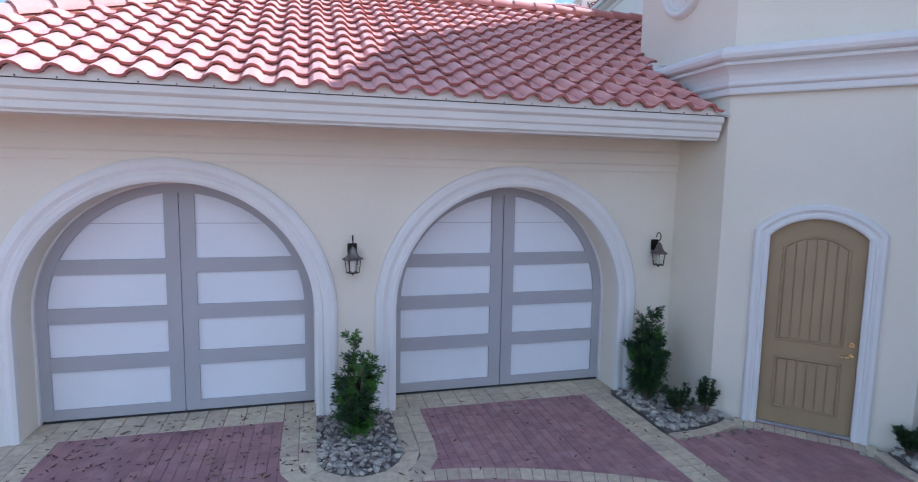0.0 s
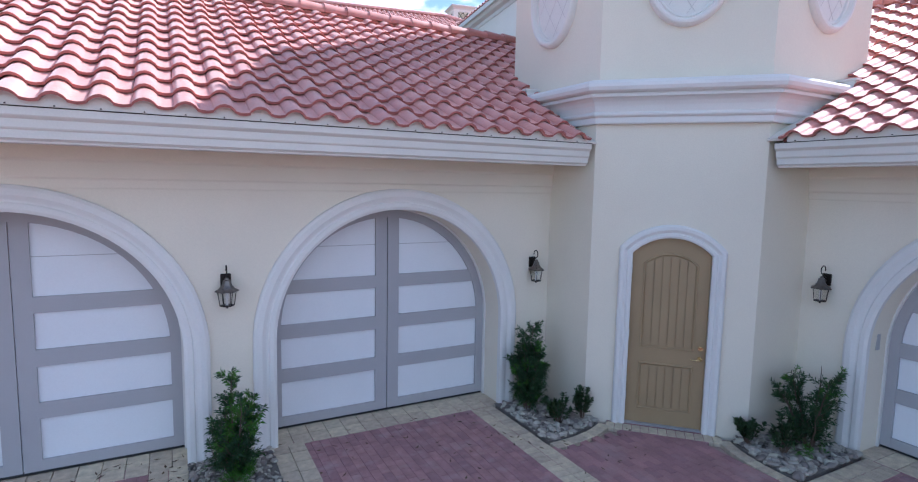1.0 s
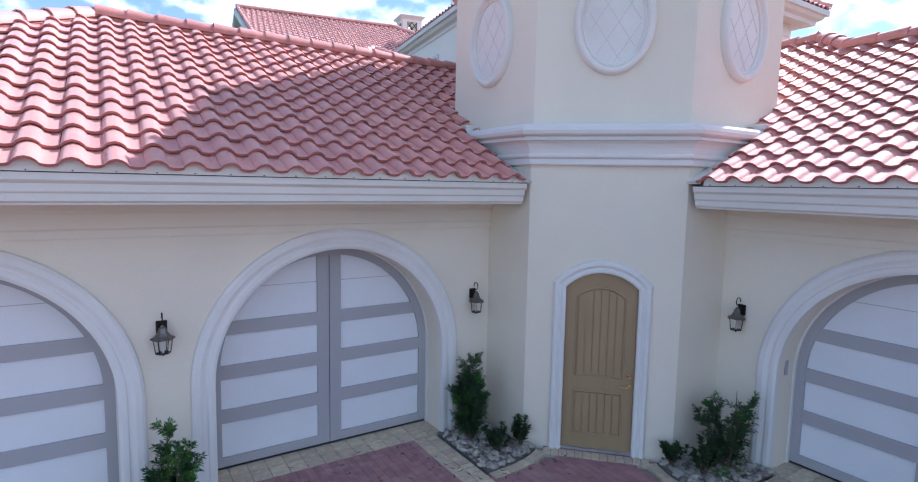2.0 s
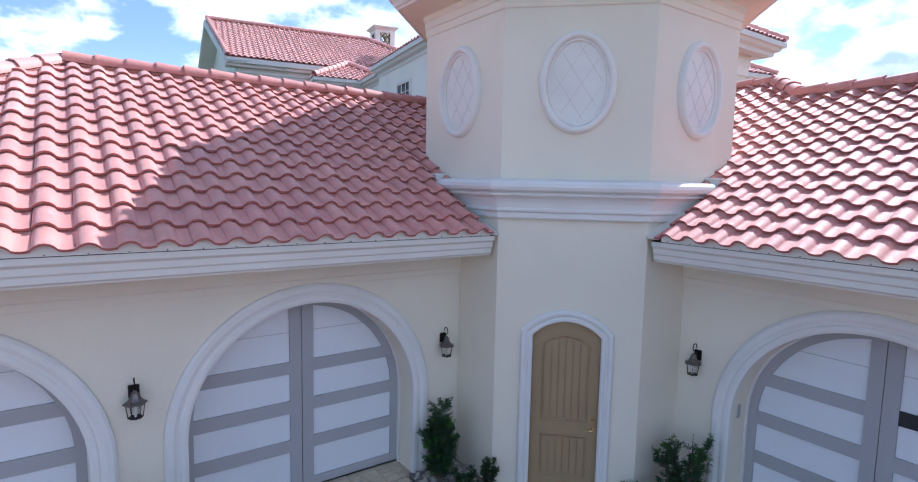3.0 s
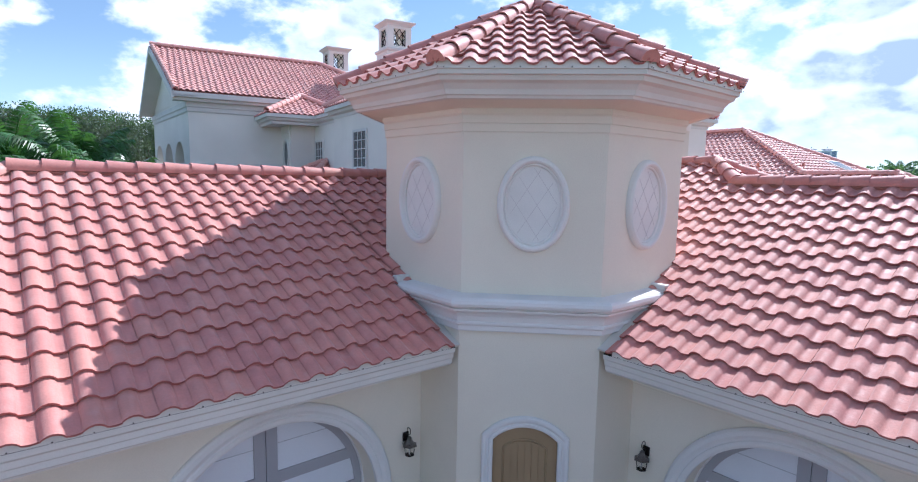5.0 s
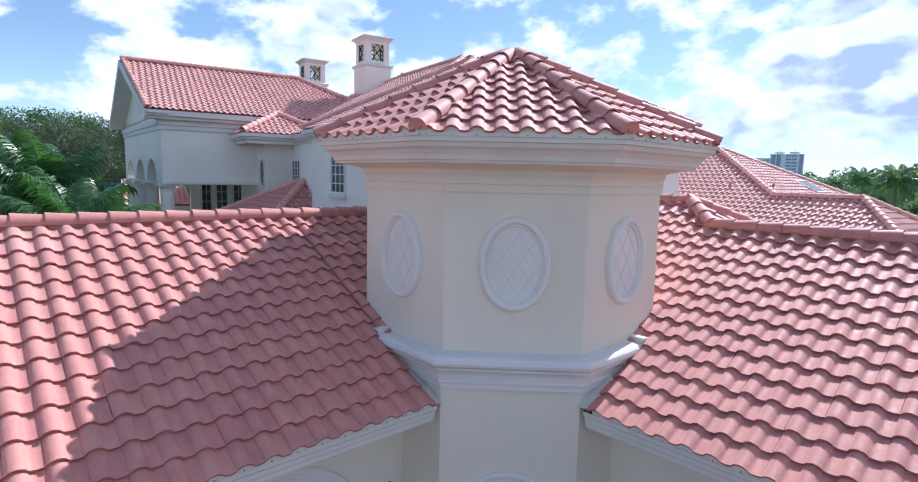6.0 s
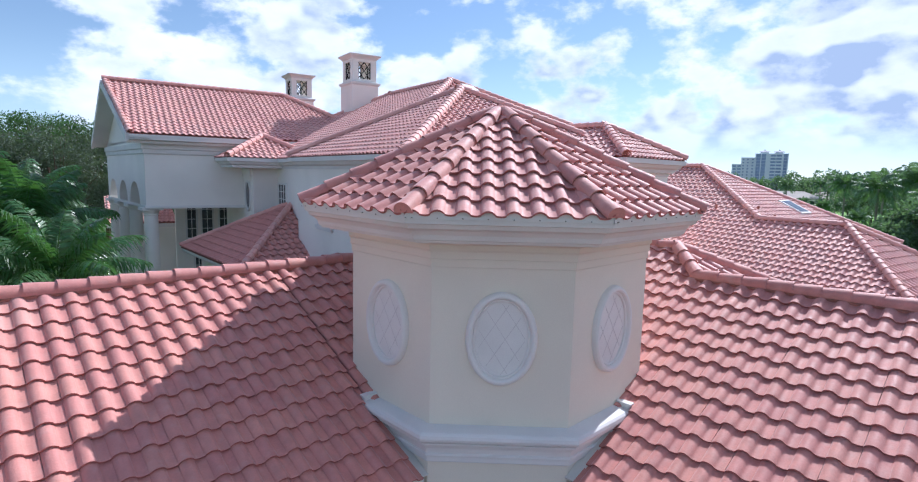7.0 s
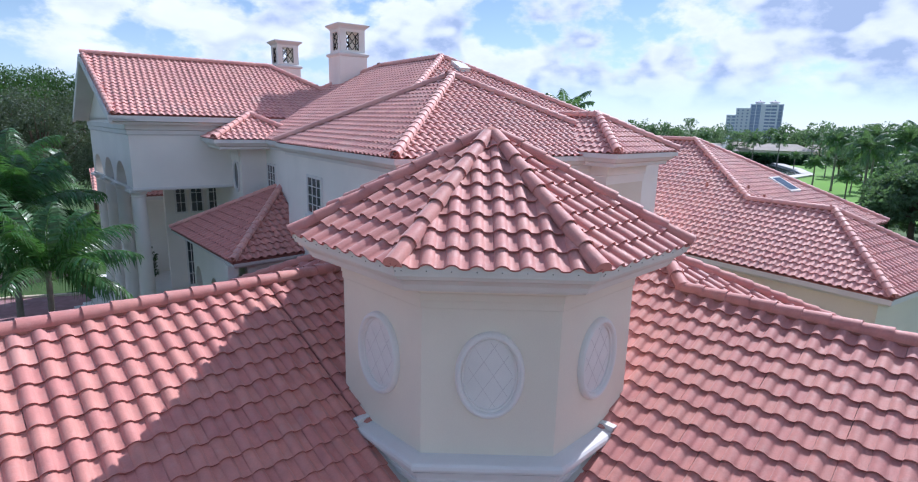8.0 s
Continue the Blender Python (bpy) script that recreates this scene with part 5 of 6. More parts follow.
RED = paver_mesh("paver", 0.0985, 0.1985, RED_PAVER)
cells = []
for i in range(-155, 8):
    for j in range(-90, 12):
        x, y = i * 0.1, j * 0.2 + (0.1 if i % 2 else 0.0)
        if x < -15.8 or y < -17.5 or y > 0.27 or (y > 0.08 and x > -10.2) or (x > 0.08 and y > -12) or in_bed(x, y, 0.2):
            continue
        if x + y > -3.2 and x - y < 3 and y - x < 3:
            continue
        cells.append((math.hypot(x + 4.4, y + 1.0), x, y))
cells.sort()
verts, faces = [], []
for n, (d, x, y) in enumerate(cells):
    m = Matrix.Translation((x, y, -0.004 + rng.uniform(-0.0015, 0.0015))) @ Matrix.Rotation(rng.uniform(-0.012, 0.012), 4, "Z")
    if n < 300:
        piece("paver", RED, m, drive)
    else:
        k = len(verts)
        verts += [m @ v.co for v in RED.vertices] if d < 4 else [m @ Vector(p) for p in ((-0.0485, -0.0985, 0), (0.0485, -0.0985, 0), (0.0485, 0.0985, 0), (-0.0485, 0.0985, 0))]
        faces += [tuple(k + v for v in f.vertices) for f in RED.polygons] if d < 4 else [(k, k + 1, k + 2, k + 3)]
me = bpy.data.meshes.new("red_pavers")
me.from_pydata(verts, [], faces)
me.materials.append(RED_PAVER_FAR)
tagged(part("red_pavers", me, None, drive), kind="stuff")


def band(path, o0, o1, step, closed=False):
    """A course of cream pavers beside a path, from one offset to another to its right."""
    pts = [Vector(p) for p in path]
    seg = [(b - a).length for a, b in zip(pts, pts[1:])]
    total = sum(seg)
    count = max(1, round(total / step))

    def at(s):
        for a, b, l in zip(pts, pts[1:], seg):
            if s <= l + 1e-6:
                d = (b - a).normalized()
                return a + d * s, Vector((d.y, -d.x))
            s -= l
        d = (pts[-1] - pts[-2]).normalized()
        return pts[-1], Vector((d.y, -d.x))

    for k in range(count):
        (p0, n0), (p1, n1) = at(total * k / count + 0.003), at(total * (k + 1) / count - 0.003)
        q = [p0 + n0 * (o0 + 0.003), p1 + n1 * (o0 + 0.003), p1 + n1 * (o1 - 0.003), p0 + n0 * (o1 - 0.003)]
        bm = bmesh.new()
        top = rng.uniform(-0.001, 0.002)
        mid = sum(q, Vector((0, 0))) / 4
        hi = [bm.verts.new((*(mid + (v - mid) * 0.965), top)) for v in q]
        md = [bm.verts.new((*v, top - 0.006)) for v in q]
        lo = [bm.verts.new((*v, -0.05)) for v in q]
        bm.faces.new(hi)
        for r0, r1 in ((hi, md), (md, lo)):
            for i in range(4):
                bm.faces.new((r0[i], r1[i], r1[(i + 1) % 4], r0[(i + 1) % 4]))
        part("paver", tidy(bm), CREAM_PAVER, drive)


def mirrored(path):
    return [(y, x) for x, y in path][::-1]


arc = [(BED_X + BED_R * math.cos(math.pi * k / 16), BED_Y - BED_R * math.sin(math.pi * k / 16)) for k in range(17)]
round_bed = ([(BED_X + BED_R, -0.06)] + arc + [(BED_X - BED_R, -0.06)])[::-1]
court = [(-6.45 + 5.53 * math.sin(t), -6.95 + 5.53 * math.cos(t)) for t in (-0.5 + 1.07 * k / 30 for k in range(31))]
entry_edge = [(-3.09, -1.31), (-2.75, -1.295), (-2.45, -1.24), (-2.19, -1.13)]
for path, o0, o1, step in (
    (round_bed, 0.0, 0.18, 0.2), (round_bed, 0.18, 0.36, 0.22),
    ([(-10.1, 0.375), (-6.73, 0.375)], 0.0, 0.23, 0.21), ([(-10.1, 0.375), (-6.73, 0.375)], 0.23, 0.48, 0.21),
    ([(-5.93, 0.375), (-3.0, 0.375)], 0.0, 0.23, 0.21), ([(-5.93, 0.375), (-3.0, 0.375)], 0.23, 0.48, 0.21),
    ([(-9.32, -0.11), (-9.32, -3.0)], 0.0, 0.18, 0.2), ([(-9.32, -0.11), (-9.32, -3.0)], 0.18, 0.36, 0.2), ([(-9.32, -0.11), (-9.32, -3.0)], 0.36, 0.75, 0.2),
    ([(-3.13, -0.12), (-3.13, -3.15)], 0.0, 0.17, 0.11), ([(-3.13, -0.12), (-3.13, -3.15)], 0.17, 0.34, 0.11),
    (entry_edge, 0.0, 0.15, 0.12), (court, 0.0, 0.2, 0.115),
):
    band(path, o0, o1, step)
    if path not in (round_bed, court) and path[0][0] != -9.32:
        q = mirrored(path)
        band(q, o0, o1, step)
band([(-2.09, -1.15), (-1.15, -2.09)], -0.02, 0.17, 0.10)

# stone beds
STONE = material("river_stone", (0.33, 0.30, 0.26), 0.75, 0.22, 1.2, 12, 0.3, random_by="object", tint=0.55)
GRAVEL = material("small_river_stone", (0.33, 0.30, 0.26), 0.75, 0.2, 12, 60, 0.3, random_by="island", tint=0.5)
SOIL = material("grey_grit", (0.17, 0.155, 0.14), 0.95, 0.3, 6, 60, 0.8, random_by="world")
stone_meshes = []
for k in range(7):
    bm = bmesh.new()
    bmesh.ops.create_icosphere(bm, subdivisions=2, radius=1.0)
    for v in bm.verts:
        n = noise.noise(v.co * 0.9 + Vector((k * 7.3, 0, 0)))
        v.co = Vector((v.co.x * 1.25, v.co.y * 0.9, v.co.z * 0.55)) * (1 + 0.35 * n)
    stone_meshes.append(mesh_of(bm, "stone", STONE, smooth=True))


def stone_bed(outline, label, sizes, count, inside):
    cx, cy = sum(p[0] for p in outline) / len(outline), sum(p[1] for p in outline) / len(outline)
    bed = thing("stone_bed", (cx, cy, 0), label, "stone bed", "stone beds")
    bm = bmesh.new()
    prism(bm, outline, -0.1, 0.004)
    part("soil", tidy(bm), SOIL, bed)
    xs, ys = [p[0] for p in outline], [p[1] for p in outline]
    done = tries = 0
    verts, faces = [], []
    while done < count and tries < 9000:
        tries += 1
        x, y = rng.uniform(min(xs), max(xs)), rng.uniform(min(ys), max(ys))
        if not inside(x, y):
            continue
        r = rng.choice(sizes) * rng.uniform(0.8, 1.25)
        m = Matrix.Translation((x, y, 0.006 + r * 0.3 + rng.uniform(0, 0.015))) @ Euler((rng.uniform(-0.5, 0.5), rng.uniform(-0.5, 0.5), rng.uniform(0, 6.28))).to_matrix().to_4x4() @ Matrix.Scale(r, 4)
        me = rng.choice(stone_meshes)
        if done < 300:
            piece("stone", me, m, bed)
        else:
            k = len(verts)
            verts += [m @ v.co for v in me.vertices]
            faces += [tuple(k + v for v in f.vertices) for f in me.polygons]
        done += 1
    if verts:
        me = bpy.data.meshes.new("gravel")
        me.from_pydata(verts, [], faces)
        me.materials.append(GRAVEL)
        me.shade_smooth()
        tagged(part("gravel", me, None, bed), kind="stuff")
    return bed


corner_bed = [(-3.08, -0.06), (-3.08, -1.28), (-2.70, -1.27), (-2.19, -1.11), (-2.27, -0.87), (-2.27, -0.06)]
stone_bed([(x, y) for x, y in round_bed[::-1]], "rounded bed of grey river stones before the pier", (0.017, 0.023, 0.031), 620, lambda x, y: in_bed(x, y, -0.004))
def hit_corner(x, y):
    x, y = x + 0.05, y + 0.05
    return -3.03 < x < -2.08 and -1.235 < y < -0.08 and not (x > -2.28 and y > -0.8) and (y > -1.215 + max(0, x + 2.65) * 0.33)
stone_bed(corner_bed, "corner bed of pale river stones at the tower foot", (0.016, 0.024, 0.04), 640, hit_corner)
stone_bed(mirrored(corner_bed), "corner bed of pale river stones beside the entry", (0.016, 0.025, 0.042), 640, lambda x, y: hit_corner(y, x))

# fallen leaves on the paving
LITTER = material("dry_leaf", (0.10, 0.06, 0.035), 0.9, 0.3, 30, 90, 0.1, random_by="island", tint=0.4)
verts, faces = [], []
for k in range(420):
    x, y = rng.uniform(-9.6, -2.0), rng.uniform(-2.6, 0.2)
    if k < 220:
        x, y = rng.uniform(-9.5, -6.6), rng.uniform(-1.3, 0.2)
    if in_bed(x, y, 0.0) or y > -0.1 and -6.75 < x < -5.9 or x > -2.9 and y > -1.3:
        continue
    a, l, w = rng.uniform(0, 6.28), rng.uniform(0.02, 0.05), rng.uniform(0.006, 0.013)
    n = len(verts)
    for dx, dy, dz in ((-l, 0, 0.008), (0, -w, 0.004), (l, 0, 0.012), (0, w, 0.006)):
        verts.append((x + dx * math.cos(a) - dy * math.sin(a), y + dx * math.sin(a) + dy * math.cos(a), 0.002 + dz))
    faces.append((n, n + 1, n + 2, n + 3))
me = bpy.data.meshes.new("fallen_leaves")
me.from_pydata(verts, [], faces)
me.materials.append(LITTER)
tagged(part("fallen_leaves", me, None), "dry brown leaves scattered over the pavers", "leaves", kind="stuff")

# ---- plants ----
def leaf_material(name, base, tint=0.3, rough=0.45, spec=0.2, clear=0.38):
    m = material(name, base, rough, 0.25, 5, 40, 0.0, random_by="island", tint=tint, spec=spec)
    n, l = m.node_tree.nodes, m.node_tree.links
    shader = n["Principled BSDF"]
    out = [x for x in n if x.type == "OUTPUT_MATERIAL"][0]
    through_leaf = n.new("ShaderNodeBsdfTranslucent")
    through_leaf.inputs[0].default_value = (base[0] * 1.6, base[1] * 1.9, base[2] * 0.9, 1)
    blend = n.new("ShaderNodeMixShader")
    blend.inputs[0].default_value = clear
    l.new(shader.outputs[0], blend.inputs[1])
    l.new(through_leaf.outputs[0], blend.inputs[2])
    l.new(blend.outputs[0], out.inputs[0])
    return m


YEW = leaf_material("needle_leaf", (0.038, 0.082, 0.042))
YEW_NEW = leaf_material("young_needle_leaf", (0.07, 0.17, 0.035))
PITT = leaf_material("round_leaf", (0.045, 0.085, 0.045))
PALM = leaf_material("palm_leaf", (0.07, 0.148, 0.052), 0.45, 0.32, 0.5, 0.3)
# these four leaf colours are lightened to carry the distance haze
PALM_FAR = leaf_material("hazy_palm_leaf", (0.115, 0.18, 0.105), 0.4, 0.45, 0.4, 0.3)
FAR_LEAF = leaf_material("hazy_tree_leaf", (0.115, 0.17, 0.115), 0.4, 0.6)
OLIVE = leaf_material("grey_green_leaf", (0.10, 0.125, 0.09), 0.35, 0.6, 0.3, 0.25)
WOODS = leaf_material("wood_leaf", (0.068, 0.125, 0.052), 0.45, 0.55, 0.3, 0.3)
BARK = material("brown_bark", (0.12, 0.085, 0.06), 0.95, 0.25, 12, 60, 0.6)
PALM_BARK = material("grey_palm_bark", (0.25, 0.215, 0.18), 0.9, 0.2, 5, 40, 0.5)


class Leaves:
    """Gathers many small leaf blades into one mesh."""

    def __init__(self):
        self.v, self.f = [], []

    def blade(self, p, d, side, l, w, droop=0.0):
        n = len(self.v)
        mid = p + d * (l * 0.5)
        tip = p + d * l - Vector((0, 0, droop * l))
        self.v += [p, mid + side * (w / 2), tip, mid - side * (w / 2)]
        self.f.append((n, n + 1, n + 2, n + 3))

    def hung(self, p, d, side, l, w, droop):
        """A long leaflet that starts stiff and hangs at its tip."""
        n = len(self.v)
        mid = p + d * (l * 0.5) - Vector((0, 0, droop * l * 0.12))
        tip = p + d * (l * 0.92) - Vector((0, 0, droop * l * 0.6))
        near = p + d * (l * 0.12)
        self.v += [p, near + side * (w / 2), mid + side * (w / 2), tip, mid - side * (w / 2), near - side * (w / 2)]
        self.f += [(n, n + 1, n + 2, n + 4, n + 5), (n + 2, n + 3, n + 4)]

    def done(self, name, mat, parent, kind="stuff"):
        me = bpy.data.meshes.new(name)
        me.from_pydata(self.v, [], self.f)
        me.materials.append(mat)
        return part(name, me, None, parent)


def any_way(r, low=-1.0):
    while True:
        v = Vector((r.uniform(-1, 1), r.uniform(-1, 1), r.uniform(low, 1)))
        if 0.05 < v.length < 1:
            return v.normalized()


def needle_shrub(seed, height, spread, label, stems=9, dense=1.0, fresh=0.25):
    """An upright yew-like shrub: bare stems, twigs, and rows of narrow leaves along them."""
    r = random.Random(seed)
    shrub = thing("shrub", (0, 0, 0), label, "shrub", "garage shrubs")
    wood = bmesh.new()
    old, young = Leaves(), Leaves()
    for k in range(stems):
        a = r.uniform(0, 6.28)
        out = Vector((math.cos(a), math.sin(a), 0))
        f = 1.0 if k == 0 else r.uniform(0.35, 0.88)
        h = height * f
        reach = spread * (0.12 if k == 0 else (1.35 - f) * r.uniform(0.55, 1.25))
        pts = [Vector((0, 0, 0)) + out * 0.03 + out * (reach * t ** 1.2) + Vector((0, 0, h * t)) + Vector((r.uniform(-1, 1), r.uniform(-1, 1), 0)) * 0.03 * t for t in (0, 0.25, 0.5, 0.75, 1.0)]
        tube(wood, pts, [0.012, 0.010, 0.008, 0.006, 0.003], 5)
        for i in range(int(26 * dense * h / height)):
            t = r.uniform(0.12, 1.0)
            q = t * 4
            base = pts[int(min(q, 3))].lerp(pts[int(min(q, 3)) + 1], q - int(min(q, 3)))
            d = (any_way(r, -0.1) + Vector((0, 0, 0.55)) + out * 0.3).normalized()
            l = r.uniform(0.10, 0.20) * (1.25 - 0.5 * t)
            twig = [base, base + d * l * 0.5, base + d * l + Vector((0, 0, 0.02))]
            tube(wood, twig, 0.002, 3)
            new_growth = r.random() < fresh * (0.4 + t)
            for n in range(int(24 * dense)):
                s = r.uniform(0.1, 1.05)
                p = base + d * (l * s)
                w = any_way(r)
                w = (w - d * w.dot(d)).normalized()
                blade = (w * 0.8 + d * 0.75).normalized()
                (young if new_growth else old).blade(p, blade, blade.cross(any_way(r)).normalized(), r.uniform(0.045, 0.075), 0.011, 0.15)
    # soft new shoots round the foot
    for i in range(int(170 * fresh)):
        a = r.uniform(0, 6.28)
        base = Vector((math.cos(a), math.sin(a), 0)) * r.uniform(0.05, spread * 0.6) + Vector((0.04, -spread * 0.35, r.uniform(0.02, 0.14)))
        d = (any_way(r, -0.1) + Vector((0, 0, 0.6))).normalized()
        for n in range(16):
            w = (any_way(r, -0.3) * 0.9 + d).normalized()
            young.blade(base + d * r.uniform(0, 0.12), w, w.cross(any_way(r)).normalized(), r.uniform(0.05, 0.09), 0.008, 0.2)
    part("woody_stem", tidy(wood), BARK, shrub)
    old.done("foliage", YEW, shrub)
    if young.v:
        part_ = young.done("young_foliage", YEW_NEW, shrub)
        part_["label"] = "bright young foliage"
    return shrub


def round_shrub(seed, height, spread, label, count=70):
    """A small shrub with whorls of blunt leaves."""
    r = random.Random(seed)
    shrub = thing("shrub", (0, 0, 0), label, "shrub", "bed shrubs")
    wood, leaves = bmesh.new(), Leaves()
    for k in range(14):
        d = (any_way(r, 0.1) * 0.8 + Vector((0, 0, 0.7))).normalized()
        top = Vector((d.x * spread, d.y * spread, d.z * height)) * r.uniform(0.6, 1.0)
        pts = [Vector((0, 0, 0)), top * 0.5 + Vector((0, 0, 0.02)), top]
        tube(wood, pts, [0.006, 0.004, 0.002], 4)
        for t in (0.45, 0.6, 0.72, 0.84, 0.93, 1.0):
            c = top * t
            for i in range(8):
                w = (any_way(r, -0.2) + d * 0.5).normalized()
                leaves.blade(c, w, w.cross(Vector((0, 0, 1))).normalized(), r.uniform(0.045, 0.07), 0.026, 0.1)
    part("woody_stem", tidy(wood), BARK, shrub)
    leaves.done("foliage", PITT, shrub)
    return shrub


def stand(ob, x, y, turn, size=1.0):
    ob.matrix_basis = pose(x, y, 0.0, 0, 0, turn) @ Matrix.Scale(size, 4)


stand(needle_shrub(11, 1.10, 0.21, "tall green needle-leaved shrub with a bright fresh foot", 15, 1.35, 0.3), -6.37, -0.62, 0)
stand(needle_shrub(12, 1.16, 0.19, "slender dark green needle-leaved shrub against the wall", 15, 1.5, 0.08), -2.81, -0.45, 140)
stand(needle_shrub(13, 0.98, 0.46, "open dark green needle-leaved shrub beside the entry", 11, 1.05, 0.08), -0.50, -2.74, 250)
for x, y, h, s, n in ((-2.70, -0.98, 0.42, 0.32, 21), (-2.38, -1.03, 0.52, 0.20, 22), (-1.07, -2.36, 0.40, 0.27, 23), (-0.93, -2.70, 0.48, 0.32, 24)):
    stand(round_shrub(n, h, s, "small dark green shrub among the river stones"), x, y, n * 40)


def palm(seed, height, frond, count, pairs, trunk=0.14, swell=1.0, mat=PALM, lean=0.04, name="palm_tree", label="", width=0.045, bend_by=0.17, upright=1.45, low=-0.35):
    """A feather palm: ringed trunk, green crownshaft, arching fronds with two rows of hanging leaflets."""
    r = random.Random(seed)
    tree = thing(name, (0, 0, 0), label, "palm")
    bend = Vector((r.uniform(-1, 1), r.uniform(-1, 1), 0)) * lean * height
    pts = [Vector((0, 0, -0.2)) + bend * t * t + Vector((0, 0, (height + 0.2) * t)) for t in (k / 8 for k in range(9))]
    rad = [trunk * (swell if k < 3 else 1.0 - 0.03 * k) for k in range(9)]
    bm = bmesh.new()
    tube(bm, pts, rad, 10)
    part("trunk", tidy(bm), PALM_BARK, tree, smooth=True)
    top = pts[-1]
    stalks, leaves = bmesh.new(), Leaves()
    for k in range(count):
        a = 2.4 * k + r.uniform(-0.3, 0.3)
        ang = upright - (upright - low) * (k / count) + r.uniform(-0.12, 0.12)
        out = Vector((math.cos(a), math.sin(a), 0))
        side = Vector((-out.y, out.x, 0))
        l = frond * r.uniform(0.85, 1.12)
        p, line = top + out * trunk * 0.6, []
        n_seg = 9
        for q in range(n_seg + 1):
            line.append(p.copy())
            p = p + (out * math.cos(ang) + Vector((0, 0, math.sin(ang)))) * (l / n_seg)
            ang -= bend_by * (0.55 + 0.10 * q)
        tube(stalks, line, [0.024 * (1 - 0.09 * q) for q in range(n_seg + 1)], 3)
        for q in range(pairs):
            s = 0.13 + 0.87 * q / pairs
            u = s * n_seg
            i = min(int(u), n_seg - 1)
            base = line[i].lerp(line[i + 1], u - i)
            along = (line[i + 1] - line[i]).normalized()
            over = side.cross(along)
            size = frond * 0.29 * (math.sin(math.pi * (0.12 + 0.80 * s)) + 0.12)
            for sgn in (-1, 1):
                d = (side * sgn * 0.85 + along * 0.6 + over * r.uniform(-0.1, 0.55)).normalized()
                leaves.hung(base, d, along, size * r.uniform(0.8, 1.1), width, r.uniform(0.5, 1.25))
    part("frond_stalk", tidy(stalks), YEW_NEW, tree)
    leaves.done("fronds", mat, tree)
    return tree


p = at_house((-3.1, 12.2, 0))
stand(needle_shrub(77, 1.9, 0.4, "dark green shrub at the foot of the porch wall", 15, 1.6, 0.05), p.x, p.y, 20)
near_palm = palm(31, 4.6, 2.3, 24, 46, 0.10, 1.0, label="feathery dark green palm with long arching fronds", width=0.048, bend_by=0.125, upright=1.5, low=-0.1)
near_palm.matrix_basis = pose(-4.65, 12.35, -0.1, 0, 0, 65)
royal = palm(32, 5.6, 3.6, 20, 48, 0.22, 1.9, label="palm with a pale swollen trunk on the lawn", width=0.06, bend_by=0.17)
royal.matrix_basis = pose(-3.6, 31.1, -0.1, 0, 0, 80) @ Matrix.Scale(0.955, 4)
for x, y, turn, size in ((-8.6, 14.9, 200, 1.15), (-4.9, 17.8, 100, 1.2), (-6.5, 20.7, 230, 1.25), (-9.8, 25.5, 120, 1.35)):
    copy_thing(near_palm, pose(x, y, -0.1, 0, 0, turn) @ Matrix.Scale(size, 4))
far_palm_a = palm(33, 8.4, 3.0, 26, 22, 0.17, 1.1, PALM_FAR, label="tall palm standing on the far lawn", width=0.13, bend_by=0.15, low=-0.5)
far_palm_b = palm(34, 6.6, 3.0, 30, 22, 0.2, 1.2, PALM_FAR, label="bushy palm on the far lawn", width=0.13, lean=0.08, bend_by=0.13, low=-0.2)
YARD = Vector((-6.75, -6.15, 0))


def from_eye(heading, far):
    """A place so far away in a compass heading (degrees from +y to +x) of the yard."""
    far = drawn_in(far) * far
    heading += -0.9 + 1.02 * min(max((heading - 15) / 60, 0.0), 1.0)
    return YARD.x + far * math.sin(radians(heading)), YARD.y + far * math.cos(radians(heading))


def drawn_in(far):
    """Draws far things in, at one scale, so that the flat land ends at the horizon."""
    return 8.75 / math.tan(math.atan(8.58 / far) + radians(1.05)) / far


spots = [(78.6, 126, 1.12, 0), (77.2, 132, 0.72, 1), (81.5, 103, 0.8, 1), (84.5, 74, 0.86, 0), (80.0, 122, 0.95, 1), (82.8, 140, 1.2, 0), (83.6, 160, 1.25, 1), (86.5, 150, 1.3, 0), (88.5, 130, 1.2, 1), (79.4, 190, 1.3, 1), (85.6, 95, 1.05, 1), (87.6, 88, 1.1, 0), (90.5, 100, 1.2, 0),
         (68.2, 260, 1.35, 0), (70.4, 250, 1.35, 1), (72.3, 240, 1.25, 0), (74.3, 230, 1.3, 0), (75.6, 210, 1.2, 1), (66.0, 280, 1.45, 1), (63.5, 300, 1.5, 0), (73.4, 300, 1.5, 1), (76.8, 280, 1.5, 0), (81.8, 230, 1.6, 1), (84.2, 220, 1.6, 0), (55.2, 62, 1.41, 0), (89.4, 180, 1.5, 1), (92, 140, 1.3, 0),
         (79.7, 98, 0.95, 1), (80.9, 88, 1.0, 0), (82.1, 80, 1.02, 1), (83.3, 92, 1.12, 0), (82.4, 112, 1.15, 1), (81.2, 140, 1.25, 0), (78.0, 170, 1.2, 1), (84.1, 108, 1.2, 0)]
